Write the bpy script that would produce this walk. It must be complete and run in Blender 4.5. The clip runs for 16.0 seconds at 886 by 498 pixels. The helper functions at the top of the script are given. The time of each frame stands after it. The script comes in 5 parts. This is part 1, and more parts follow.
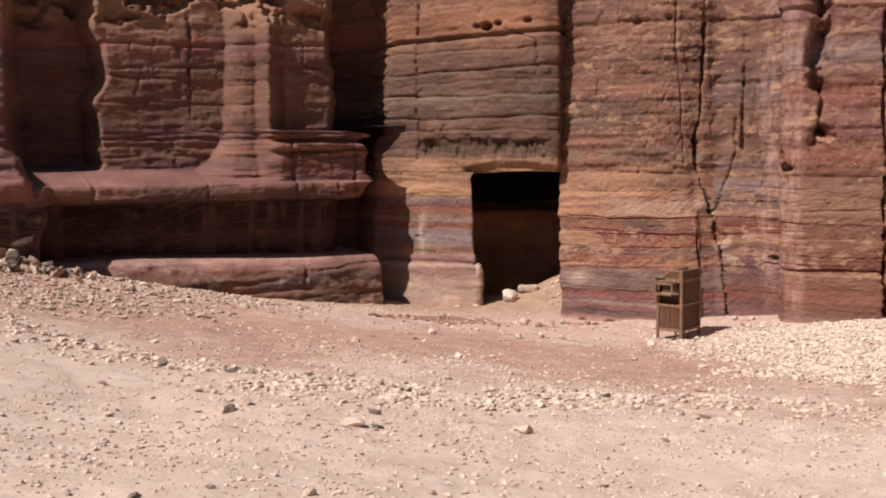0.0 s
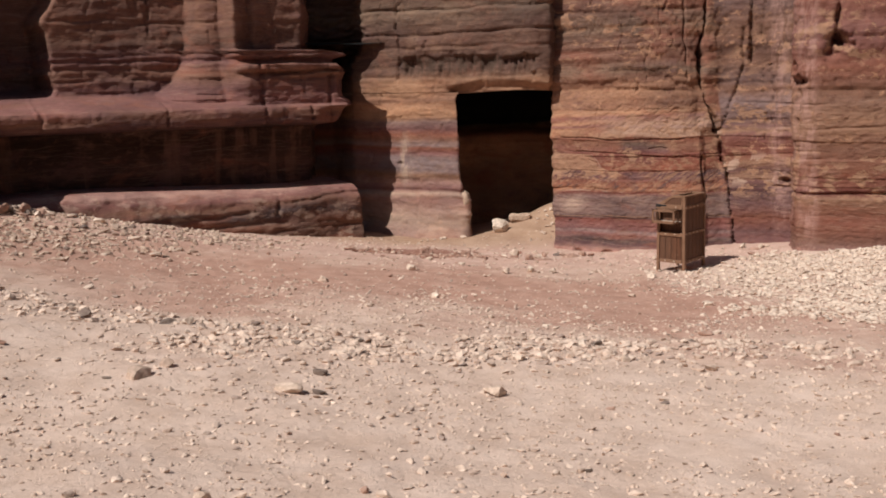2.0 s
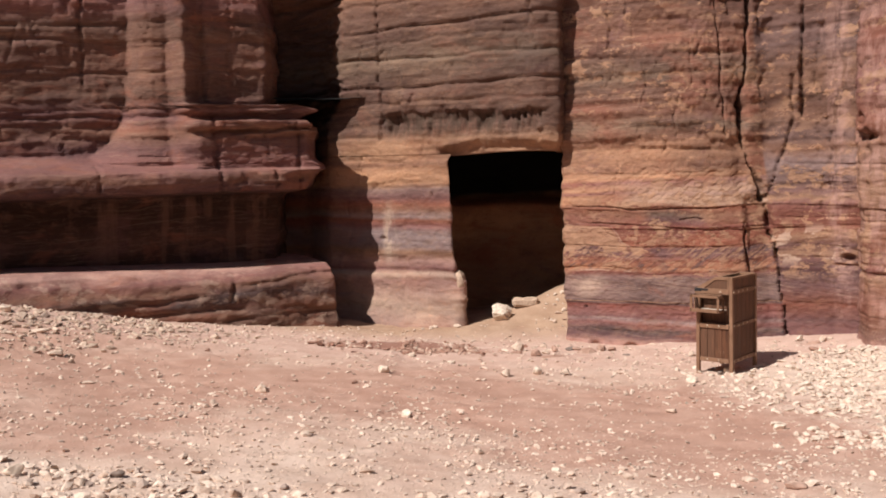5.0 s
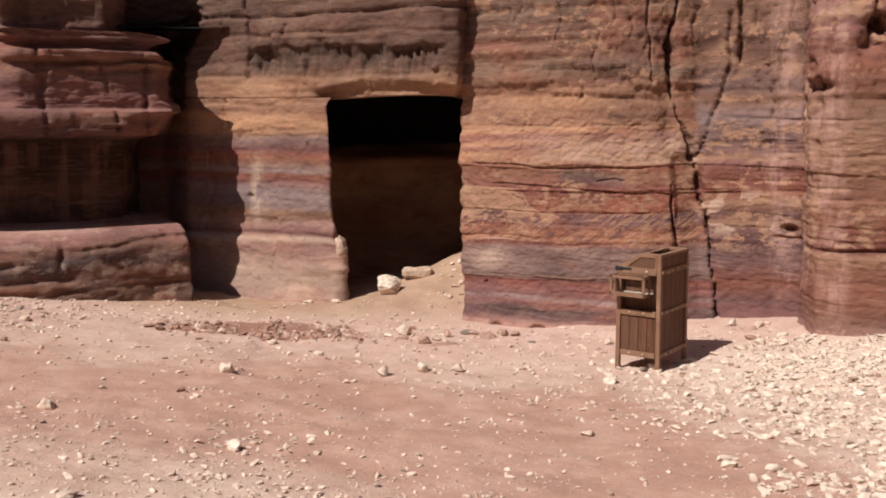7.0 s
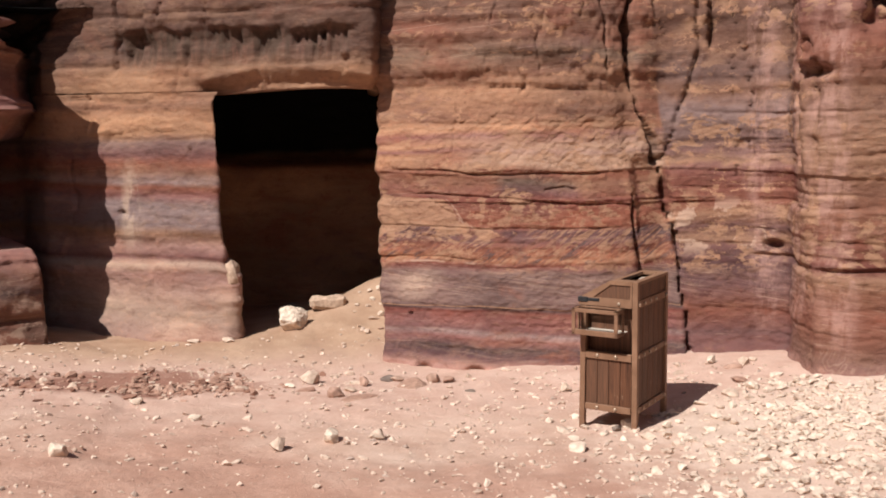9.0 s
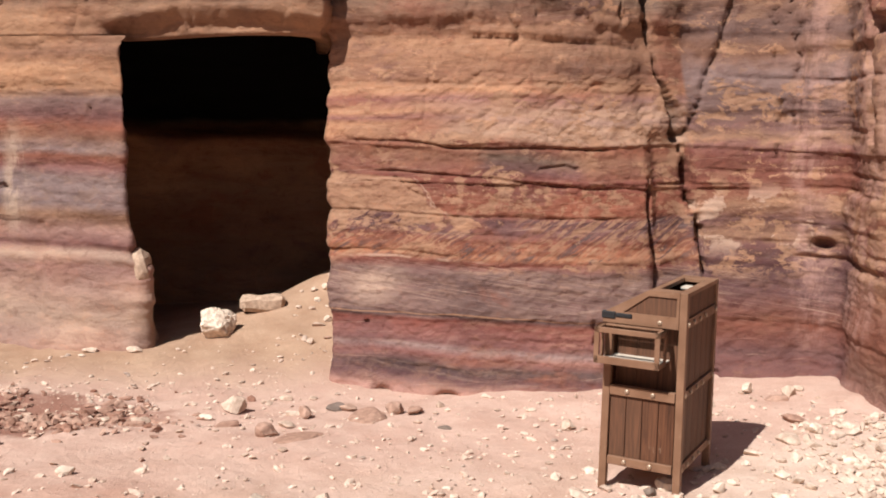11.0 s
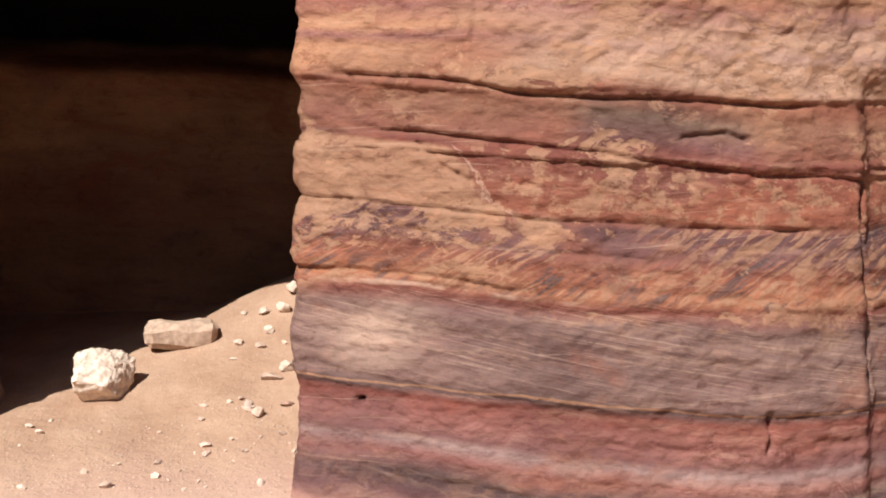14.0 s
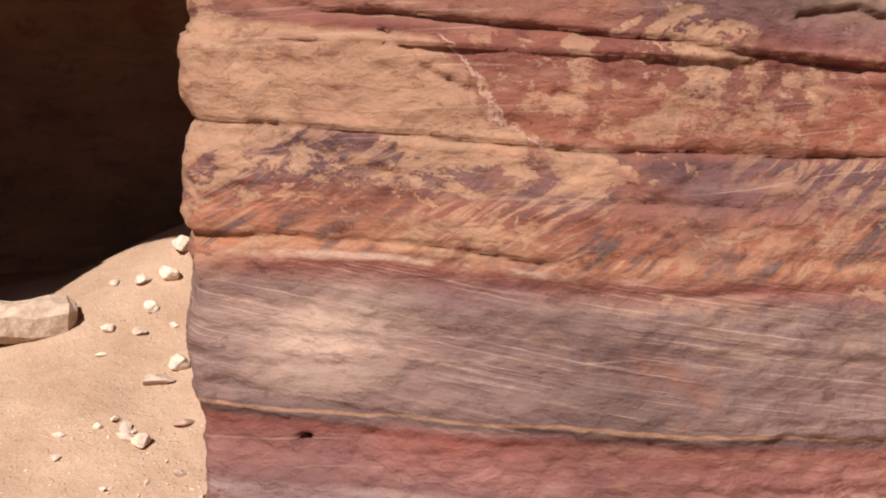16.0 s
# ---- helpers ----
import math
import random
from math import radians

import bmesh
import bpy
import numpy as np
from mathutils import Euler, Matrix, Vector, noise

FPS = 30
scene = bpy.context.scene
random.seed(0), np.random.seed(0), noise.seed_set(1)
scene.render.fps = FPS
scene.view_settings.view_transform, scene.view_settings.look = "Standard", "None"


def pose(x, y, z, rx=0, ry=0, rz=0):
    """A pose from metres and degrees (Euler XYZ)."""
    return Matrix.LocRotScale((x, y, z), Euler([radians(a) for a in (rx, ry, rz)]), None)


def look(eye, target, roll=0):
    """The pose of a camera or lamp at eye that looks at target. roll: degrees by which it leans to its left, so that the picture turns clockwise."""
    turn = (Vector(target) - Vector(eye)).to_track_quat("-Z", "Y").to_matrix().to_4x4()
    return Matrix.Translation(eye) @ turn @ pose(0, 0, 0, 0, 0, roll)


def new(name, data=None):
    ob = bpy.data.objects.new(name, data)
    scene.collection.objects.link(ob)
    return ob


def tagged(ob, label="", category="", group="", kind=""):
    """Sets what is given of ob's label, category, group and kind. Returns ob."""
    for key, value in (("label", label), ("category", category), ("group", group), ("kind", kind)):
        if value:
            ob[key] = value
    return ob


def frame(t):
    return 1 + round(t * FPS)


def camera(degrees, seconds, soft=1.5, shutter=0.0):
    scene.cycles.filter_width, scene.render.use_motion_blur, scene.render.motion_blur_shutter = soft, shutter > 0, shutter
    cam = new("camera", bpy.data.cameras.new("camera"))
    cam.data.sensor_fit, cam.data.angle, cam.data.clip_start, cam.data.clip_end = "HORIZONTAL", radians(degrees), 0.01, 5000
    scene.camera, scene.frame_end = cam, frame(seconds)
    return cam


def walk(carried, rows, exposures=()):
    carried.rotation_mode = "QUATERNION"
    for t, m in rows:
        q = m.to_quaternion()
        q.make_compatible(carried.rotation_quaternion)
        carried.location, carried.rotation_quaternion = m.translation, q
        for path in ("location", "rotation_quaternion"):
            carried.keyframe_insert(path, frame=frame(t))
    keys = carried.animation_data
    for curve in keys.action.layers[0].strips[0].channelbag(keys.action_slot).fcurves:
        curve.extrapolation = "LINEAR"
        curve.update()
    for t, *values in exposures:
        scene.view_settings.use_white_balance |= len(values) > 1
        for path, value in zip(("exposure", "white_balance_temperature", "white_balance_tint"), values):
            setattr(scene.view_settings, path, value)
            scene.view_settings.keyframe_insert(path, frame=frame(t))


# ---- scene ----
cam = camera(46.5, 16.0, 1.9)
PATH = [
    (0, (-0.094, -0.571, 1.233), (-0.071, 1.421, 1.054), -0.3),
    (0.5, (-0.028, -0.473, 1.212), (-0.049, 1.516, 1.002), -1.4),
    (1, (0.029, -0.154, 1.146), (0.034, 1.828, 0.88), -1.3),
    (1.5, (0.083, 0.224, 1.147), (0.136, 2.199, 0.835), -2.3),
    (2, (0.219, 0.662, 1.13), (0.233, 2.636, 0.81), -1.3),
    (2.5, (0.292, 1.136, 1.095), (0.265, 3.104, 0.742), -0.2),
    (3, (0.363, 1.569, 1.07), (0.349, 3.541, 0.742), -2.9),
    (3.5, (0.432, 2.026, 1.03), (0.33, 4.001, 0.732), -3.1),
    (4, (0.481, 2.444, 0.972), (0.42, 4.429, 0.739), -2.4),
    (4.5, (0.529, 2.865, 0.906), (0.469, 4.856, 0.726), -2.1),
    (5, (0.515, 3.309, 0.868), (0.512, 5.302, 0.699), -1.4),
    (5.2, (0.538, 3.469, 0.835), (0.573, 5.462, 0.668), -1.0),
    (7.3, (0.888, 5.633, 0.819), (1.063, 7.607, 0.546), -0.2),
    (7.5, (0.885, 5.819, 0.814), (1.063, 7.794, 0.554), -0.4),
    (8, (0.986, 6.33, 0.762), (1.203, 8.304, 0.521), -0.7),
    (8.5, (1.052, 6.81, 0.714), (1.291, 8.784, 0.497), 0.1),
    (9, (1.076, 7.272, 0.644), (1.404, 9.231, 0.406), -0.4),
    (9.5, (1.119, 7.716, 0.625), (1.438, 9.675, 0.38), 0.3),
    (10, (1.149, 8.135, 0.582), (1.501, 10.089, 0.343), 0.4),
    (10.2, (1.19, 8.343, 0.53), (1.558, 10.294, 0.288), 1.1),
    (12.3, (1.292, 10.424, 0.374), (1.832, 12.328, 0.089), 0.7),
    (12.5, (1.332, 10.675, 0.351), (1.9, 12.569, 0.052), 1.6),
    (13, (1.411, 11.229, 0.317), (1.886, 13.148, 0.016), 1.1),
    (13.5, (1.446, 11.732, 0.273), (1.989, 13.632, -0.039), 2.1),
    (14, (1.478, 12.219, 0.292), (2.019, 14.115, -0.047), 3.2),
    (14.5, (1.48, 12.626, 0.24), (2.091, 14.503, -0.078), 2.5),
    (15, (1.569, 13.019, 0.208), (2.281, 14.857, -0.133), 1.2),
    (15.5, (1.631, 13.368, 0.153), (2.339, 15.19, -0.268), 0.9),
    (16, (1.632, 13.663, 0.128), (2.384, 15.45, -0.363), 2.8),
]
walk(cam, [(t, look(eye, target, roll)) for t, eye, target, roll in PATH], exposures=((0, 0.18), (0.5, 0.16), (1.5, 0.02), (2.5, -0.12), (3.5, -0.05), (4.5, 0.2), (5, 0.3), (7.5, 0.18), (9, 0.3), (12.5, 0.48), (15, 0.6), (16, 0.58)))

# ---- light ----
SUN = Vector((0.61, 0.50, -0.93)).normalized()      # the way the sunlight goes
sun = new("sun", bpy.data.lights.new("sun", "SUN"))
sun.data.energy, sun.data.angle, sun.data.color = 5.0, radians(0.53), (1.0, 0.95, 0.905)
sun.matrix_world = SUN.to_track_quat("-Z", "Y").to_matrix().to_4x4()
world = bpy.data.worlds.new("sky")
scene.world = world
world.use_nodes = True
sky = world.node_tree.nodes.new("ShaderNodeTexSky")
sky.sky_type, sky.sun_disc = "NISHITA", False
sky.sun_elevation, sky.sun_rotation = math.asin(-SUN.z), math.atan2(-SUN.x, -SUN.y)
back = world.node_tree.nodes["Background"]
back.inputs["Strength"].default_value = 0.05
world.node_tree.links.new(sky.outputs[0], back.inputs["Color"])


# ---- materials ----
def nodes_of(name):
    m = bpy.data.materials.new(name)
    m.use_nodes = True
    return m, m.node_tree, m.node_tree.nodes["Principled BSDF"]


class Net:
    """Short calls for the nodes of one material."""

    def __init__(self, name):
        self.mat, self.tree, self.out = nodes_of(name)
        self.pos = self.tree.nodes.new("ShaderNodeNewGeometry").outputs["Position"]

    def put(self, sock, value):
        if isinstance(value, bpy.types.NodeSocket):
            self.tree.links.new(value, sock)
        elif isinstance(value, tuple) and len(value) == 3 and sock.type == "RGBA":
            sock.default_value = (*value, 1)
        else:
            sock.default_value = value

    def math(self, op, a, b=0.0, clamp=False):
        n = self.tree.nodes.new("ShaderNodeMath")
        n.operation, n.use_clamp = op, clamp
        self.put(n.inputs[0], a)
        self.put(n.inputs[1], b)
        return n.outputs[0]

    def axis(self, i, vec=None):
        n = self.tree.nodes.new("ShaderNodeSeparateXYZ")
        self.put(n.inputs[0], vec if vec else self.pos)
        return n.outputs[i]

    def stretch(self, scale, turn=(0, 0, 0), shift=(0, 0, 0), vec=None):
        n = self.tree.nodes.new("ShaderNodeMapping")
        self.put(n.inputs["Vector"], vec if vec else self.pos)
        n.inputs["Scale"].default_value, n.inputs["Location"].default_value = scale, shift
        n.inputs["Rotation"].default_value = [radians(a) for a in turn]
        return n.outputs[0]

    def slant(self, turn, scale, shift=(0, 0, 0)):
        """Turned first, then stretched along the turned axes."""
        return self.stretch(scale, vec=self.stretch((1, 1, 1), turn, shift))

    def noise(self, vec, scale, detail=4.0, rough=0.55, bend=0.0):
        n = self.tree.nodes.new("ShaderNodeTexNoise")
        self.put(n.inputs["Vector"], vec)
        for key, value in (("Scale", scale), ("Detail", detail), ("Roughness", rough), ("Distortion", bend)):
            n.inputs[key].default_value = value
        return n.outputs[0]

    def cells(self, vec, scale, feature="F1", out="Distance"):
        n = self.tree.nodes.new("ShaderNodeTexVoronoi")
        n.feature = feature
        self.put(n.inputs["Vector"], vec)
        n.inputs["Scale"].default_value = scale
        return n.outputs[out]

    def span(self, value, a, b, lo=0.0, hi=1.0, kind="SMOOTHSTEP"):
        n = self.tree.nodes.new("ShaderNodeMapRange")
        n.interpolation_type = kind
        self.put(n.inputs["Value"], value)
        for key, v in (("From Min", a), ("From Max", b), ("To Min", lo), ("To Max", hi)):
            n.inputs[key].default_value = v
        return n.outputs[0]

    def mix(self, fac, a, b, blend="MIX"):
        n = self.tree.nodes.new("ShaderNodeMix")
        n.data_type, n.blend_type = "RGBA", blend
        self.put(n.inputs["Factor"], fac)
        self.put(n.inputs["A"], a)
        self.put(n.inputs["B"], b)
        return n.outputs["Result"]

    def ramp(self, fac, stops):
        n = self.tree.nodes.new("ShaderNodeValToRGB")
        e = n.color_ramp.elements
        while len(e) > 1:
            e.remove(e[0])
        e[0].position, e[0].color = stops[0][0], (*stops[0][1], 1)
        for p, c in stops[1:]:
            e.new(p).color = (*c, 1)
        self.put(n.inputs[0], fac)
        return n.outputs[0]

    def grey(self, v, hi=1.0):
        n = self.tree.nodes.new("ShaderNodeCombineColor")
        for i in range(3):
            self.put(n.inputs[i], v)
        return n.outputs[0]

    def bump(self, height, strength, distance, normal=None):
        n = self.tree.nodes.new("ShaderNodeBump")
        self.put(n.inputs["Height"], height)
        n.inputs["Strength"].default_value, n.inputs["Distance"].default_value = strength, distance
        if normal:
            self.put(n.inputs["Normal"], normal)
        return n.outputs[0]

    def end(self, color, rough=0.9, normal=None, metal=0.0):
        self.put(self.out.inputs["Base Color"], color)
        self.put(self.out.inputs["Roughness"], rough)
        self.put(self.out.inputs["Metallic"], metal)
        self.out.inputs["Specular IOR Level"].default_value = 0.25
        if normal:
            self.put(self.out.inputs["Normal"], normal)
        return self.mat


# colours of the sandstone's beds; dark and umber are painted shade below the ledge
HUE = dict(
    tan=(0.305, 0.178, 0.110), warm=(0.35, 0.198, 0.118), pale=(0.46, 0.335, 0.25), ochre=(0.345, 0.19, 0.103),
    red=(0.165, 0.058, 0.045), rust=(0.215, 0.083, 0.053), orange=(0.25, 0.116, 0.067), brown=(0.128, 0.072, 0.053),
    mauve=(0.142, 0.071, 0.067), plum=(0.100, 0.052, 0.053), grey=(0.150, 0.099, 0.089), slate=(0.085, 0.059, 0.057),
    olive=(0.155, 0.106, 0.076), pink=(0.40, 0.245, 0.203), rose=(0.22, 0.106, 0.094), dark=(0.045, 0.024, 0.018),
    lilac=(0.24, 0.178, 0.168), clay=(0.18, 0.095, 0.067), umber=(0.085, 0.047, 0.035), buff=(0.42, 0.27, 0.165), soil=(0.108, 0.063, 0.047), sienna=(0.20, 0.108, 0.071),
)


def beds(net, height, stops):
    """The colour of the bed at that height, from (z, hue) pairs in rising order."""
    lo, hi = stops[0][0], stops[-1][0]
    return net.ramp(net.span(height, lo, hi, kind="LINEAR"), [((z - lo) / (hi - lo), HUE[h]) for z, h in stops])


def sandstone(name, low, high, split, flakes=0.4, flake_hue="ochre", streaks=0.5, stain=None, black_above=None, cross=None, sway=0.06, dip=0.0, patches=False, fine_beds=0.4, wash=None, rings=0.0, runs=0.0, tinge=1.0, deepen=None):
    n = Net(name)
    x, z = n.axis(0), n.axis(2)
    wave = n.noise(n.stretch((0.5, 0.5, 0.9)), 1.3, 3, 0.5)
    fine = n.noise(n.stretch((0.8, 0.8, 2.2)), 3.5, 4, 0.6)
    h = n.math("ADD", z, n.math("MULTIPLY", n.math("SUBTRACT", wave, 0.5), sway * 4.5))
    h = n.math("ADD", h, n.math("MULTIPLY", n.math("SUBTRACT", fine, 0.5), sway))
    h = n.math("ADD", h, n.math("MULTIPLY", x, dip))
    color = n.mix(n.span(h, split - 0.04, split + 0.04), beds(n, h, low), beds(n, h, high))
    # thin laminae inside the beds
    bent = n.math("ADD", h, n.math("MULTIPLY", n.math("SUBTRACT", n.noise(n.pos, 2.2, 4, 0.6), 0.5), 0.12))
    comb = n.tree.nodes.new("ShaderNodeCombineXYZ")
    n.put(comb.inputs[0], n.math("MULTIPLY", x, 0.9))
    n.put(comb.inputs[1], n.math("MULTIPLY", n.axis(1), 0.9))
    n.put(comb.inputs[2], n.math("MULTIPLY", bent, 15.0))
    lam = n.noise(comb.outputs[0], 1.9, 6, 0.65, 0.5)
    color = n.mix(n.span(lam, 0.5, 0.72, 0.0, fine_beds), color, n.mix(0.55, color, HUE["pale"]))
    color = n.mix(n.span(lam, 0.48, 0.28, 0.0, fine_beds * 1.3), color, n.mix(1.0, color, (0.62, 0.52, 0.52), "MULTIPLY"))
    # cloudy change of tone
    cloud = n.noise(n.stretch((0.6, 0.6, 1.0)), 1.1, 5, 0.6)
    color = n.mix(n.span(cloud, 0.3, 0.72), n.mix(1.0, color, (0.62, 0.58, 0.60), "MULTIPLY"), n.mix(1.0, color, (1.22, 1.16, 1.10), "MULTIPLY"))
    tint = n.noise(n.stretch((0.8, 0.8, 1.7), shift=(4.0, 9.0, 3.0)), 1.5, 6, 0.66, 0.5)
    color = n.mix(n.span(tint, 0.52, 0.66, 0, 0.6 * tinge), color, HUE["rust"])
    color = n.mix(n.span(tint, 0.46, 0.34, 0, 0.45 * tinge), color, HUE["mauve"])
    if cross:
        za, zb = cross
        band = n.math("MULTIPLY", n.span(h, za - 0.03, za + 0.03), n.span(h, zb + 0.03, zb - 0.03))
        slant = n.noise(n.slant((0, 34, 0), (2.4, 2.4, 17.0)), 1.25, 5, 0.62, 1.6)
        some = n.span(n.noise(n.stretch((0.9, 0.9, 1.2), shift=(2.0, 1.0, 8.0)), 1.6, 3), 0.36, 0.56)
        band = n.math("MULTIPLY", band, some)
        color = n.mix(n.math("MULTIPLY", band, n.span(slant, 0.5, 0.58, 0, 0.8)), color, HUE["tan"])
        color = n.mix(n.math("MULTIPLY", band, n.span(slant, 0.47, 0.38, 0, 0.85)), color, HUE["slate"])
    if patches:
        # an ochre bed that ends in a slanting joint, and a bleached smear below it
        ragged = n.math("MULTIPLY", n.math("SUBTRACT", n.noise(n.pos, 4.0, 7, 0.7), 0.5), 0.26)
        side = n.math("ADD", n.math("ADD", x, n.math("MULTIPLY", z, 0.95)), ragged)
        bed = n.math("MULTIPLY", n.span(h, -0.225, -0.205), n.span(h, 0.03, 0.01))
        color = n.mix(n.math("MULTIPLY", n.math("MULTIPLY", bed, n.span(side, 2.54, 2.50)), 0.8), color, HUE["tan"])
        # a pale vein along that joint
        vein_at = n.math("ADD", n.math("ADD", x, n.math("MULTIPLY", z, 0.95)), n.math("MULTIPLY", ragged, 1.3))
        vein_at = n.span(n.math("ABSOLUTE", n.math("SUBTRACT", vein_at, 2.545)), 0.012, 0.002)
        color = n.mix(n.math("MULTIPLY", n.math("MULTIPLY", vein_at, bed), 0.55), color, HUE["pale"])
        a = n.math("MULTIPLY", n.math("SUBTRACT", x, 2.30), 5.2)
        b = n.math("MULTIPLY", n.math("ADD", n.math("ADD", z, 0.705), n.math("MULTIPLY", n.math("SUBTRACT", x, 2.30), -0.22)), 8.5)
        ring = n.math("ADD", n.math("ADD", n.math("MULTIPLY", a, a), n.math("MULTIPLY", b, b)), n.math("MULTIPLY", ragged, 6.0))
        bleached = n.math("ADD", n.span(ring, 2.2, 0.2, 0.0, 0.34), n.span(ring, 0.75, 0.0, 0.0, 0.36))
        color = n.mix(n.math("MULTIPLY", bleached, n.span(lam, 0.36, 0.6, 0.5, 1.0)), color, HUE["pale"])
        # the olive bed turns red at both its ends
        ends = n.math("ADD", n.span(n.math("ADD", x, ragged), 3.05, 2.85), n.span(n.math("ADD", x, ragged), 3.55, 3.7), True)
        ends = n.math("MULTIPLY", ends, n.math("MULTIPLY", n.span(h, 0.03, 0.06), n.span(h, 0.25, 0.22)))
        color = n.mix(n.math("MULTIPLY", ends, 0.6), color, n.mix(n.span(ragged, -0.04, 0.04), HUE["rust"], HUE["orange"]))
        # a creamy bed over it
        cream = n.math("MULTIPLY", n.math("MULTIPLY", n.span(h, 0.25, 0.30), n.span(h, 0.62, 0.46)), n.span(x, 2.5, 3.1))
        color = n.mix(n.math("MULTIPLY", cream, 0.45), color, HUE["pale"])
    # flaked-off patches
    patch = n.noise(n.stretch((1.0, 1.0, 1.9), shift=(3.1, 0.4, 1.7)), 3.6, 9, 0.7, 0.3)
    where = n.noise(n.stretch((0.7, 0.7, 1.6), shift=(7.0, 2.0, 5.0)), 1.4, 2)
    if patches:
        # crumbling crust: most of it on the cross-bedded layers, a finer speckle on the red bed above
        crust = n.math("MULTIPLY", n.span(h, -0.58, -0.50), n.span(h, -0.16, -0.20))
        crust = n.math("MULTIPLY", crust, n.span(x, 3.6, 2.2, 0.25, 1.0))
        where = n.math("ADD", where, n.math("MULTIPLY", crust, 0.05))
        patch = n.math("ADD", patch, n.math("MULTIPLY", crust, 0.016))
        speckle = n.noise(n.stretch((1.0, 1.0, 1.4), shift=(2.0, 6.0, 4.0)), 8.0, 8, 0.75)
        red_bed = n.math("MULTIPLY", n.math("MULTIPLY", n.span(h, -0.2, -0.17), n.span(h, 0.06, 0.0)), n.span(x, 2.45, 2.7))
        color = n.mix(n.math("MULTIPLY", red_bed, n.span(speckle, 0.515, 0.55, 0.0, 0.75)), color, HUE["tan"])
        # pale lip and a yellow seam
        lip = n.math("MULTIPLY", n.span(n.math("ABSOLUTE", n.math("ADD", h, 0.50)), 0.013, 0.004), n.span(x, 3.1, 2.8))
        broken = n.span(n.noise(n.pos, 4.5, 4, 0.6), 0.45, 0.6)
        color = n.mix(n.math("MULTIPLY", n.math("MULTIPLY", lip, broken), 0.55), color, HUE["pale"])
        color = n.mix(n.span(n.math("ABSOLUTE", n.math("ADD", h, 0.87)), 0.007, 0.002, 0.0, 0.6), color, HUE["ochre"])
        # beyond the upright crack the beds are mauve and rust below, grey and lilac above
        beyond = n.span(n.math("ADD", x, n.math("MULTIPLY", z, 0.06)), 4.42, 4.46)
        blotch = n.noise(n.stretch((1.0, 1.0, 1.5), shift=(2.0, 8.0, 5.0)), 3.0, 7, 0.68, 0.5)
        other = beds(n, n.math("ADD", h, n.math("MULTIPLY", n.math("SUBTRACT", blotch, 0.5), 0.25)), [(-1.42, "pink"), (-1.3, "rose"), (-1.1, "mauve"), (-0.9, "rust"), (-0.7, "mauve"), (-0.5, "plum"), (-0.4, "mauve"), (-0.34, "tan"), (-0.25, "mauve"), (-0.12, "tan"), (-0.02, "rust"), (0.2, "red"), (0.3, "rose"), (0.34, "tan"), (0.42, "mauve"), (0.55, "grey"), (0.75, "lilac"), (0.9, "sienna"), (1.05, "grey"), (1.3, "sienna"), (1.5, "brown"), (1.8, "sienna"), (2.2, "grey"), (2.8, "clay"), (4.0, "sienna")])
        color = n.mix(n.math("MULTIPLY", beyond, 0.85), color, n.mix(1.0, other, (0.80, 0.78, 0.78), "MULTIPLY"))
        dusted = n.math("MULTIPLY", n.math("MULTIPLY", beyond, n.span(blotch, 0.54, 0.58, 0.0, 0.7)), n.span(n.math("ABSOLUTE", n.math("ADD", z, 0.22)), 0.3, 0.1))
        color = n.mix(dusted, color, HUE["pale"])
        # the buttress is of a plainer, redder stone
        block = n.math("MULTIPLY", n.span(x, 4.72, 4.84), n.span(n.axis(1), 14.98, 14.68))
        plain_beds = beds(n, h, [(-1.4, "pink"), (-1.22, "pink"), (-1.08, "clay"), (-0.8, "rust"), (-0.6, "orange"), (-0.5, "tan"), (-0.44, "red"), (-0.2, "rust"), (0.1, "sienna"), (0.5, "tan"), (0.9, "sienna"), (1.2, "rust"), (1.6, "rose"), (2.2, "rust"), (2.7, "lilac"), (3.0, "rose"), (4.0, "clay")])
        color = n.mix(n.math("MULTIPLY", block, 0.8), color, n.mix(1.0, plain_beds, (0.88, 0.84, 0.82), "MULTIPLY"))
    patch = n.math("MULTIPLY", n.span(patch, 0.525, 0.55), n.span(where, 0.40, 0.56, 0.0, flakes))
    if patches:
        patch = n.math("MULTIPLY", patch, n.span(h, -0.64, -0.5, 0.15, 1.0))
    color = n.mix(patch, color, HUE[flake_hue])
    # a speckle of rust and dust at hand's breadth
    bloom = n.noise(n.stretch((1.0, 1.0, 1.5), shift=(5.0, 3.0, 1.0)), 9.0, 7, 0.72, 0.6)
    color = n.mix(n.span(bloom, 0.54, 0.62, 0.0, 0.35), color, n.mix(1.0, color, (1.35, 1.2, 1.1), "MULTIPLY"))
    color = n.mix(n.span(bloom, 0.45, 0.37, 0.0, 0.45), color, n.mix(1.0, color, (0.62, 0.52, 0.52), "MULTIPLY"))
    if patches:
        # hairline laminae that dip through the grey bed
        hair = n.noise(n.slant((0, -7, 0), (0.7, 0.7, 46.0), (2.0, 3.0, 1.0)), 2.0, 5, 0.7, 1.2)
        grey_bed = n.math("MULTIPLY", n.span(h, -0.92, -0.88), n.span(h, -0.46, -0.54))
        some_hair = n.span(n.noise(n.stretch((1.0, 1.0, 2.0), shift=(6.0, 1.0, 3.0)), 2.0, 3, 0.6), 0.36, 0.6, 0.15, 1.0)
        hairs = n.math("MULTIPLY", grey_bed, some_hair)
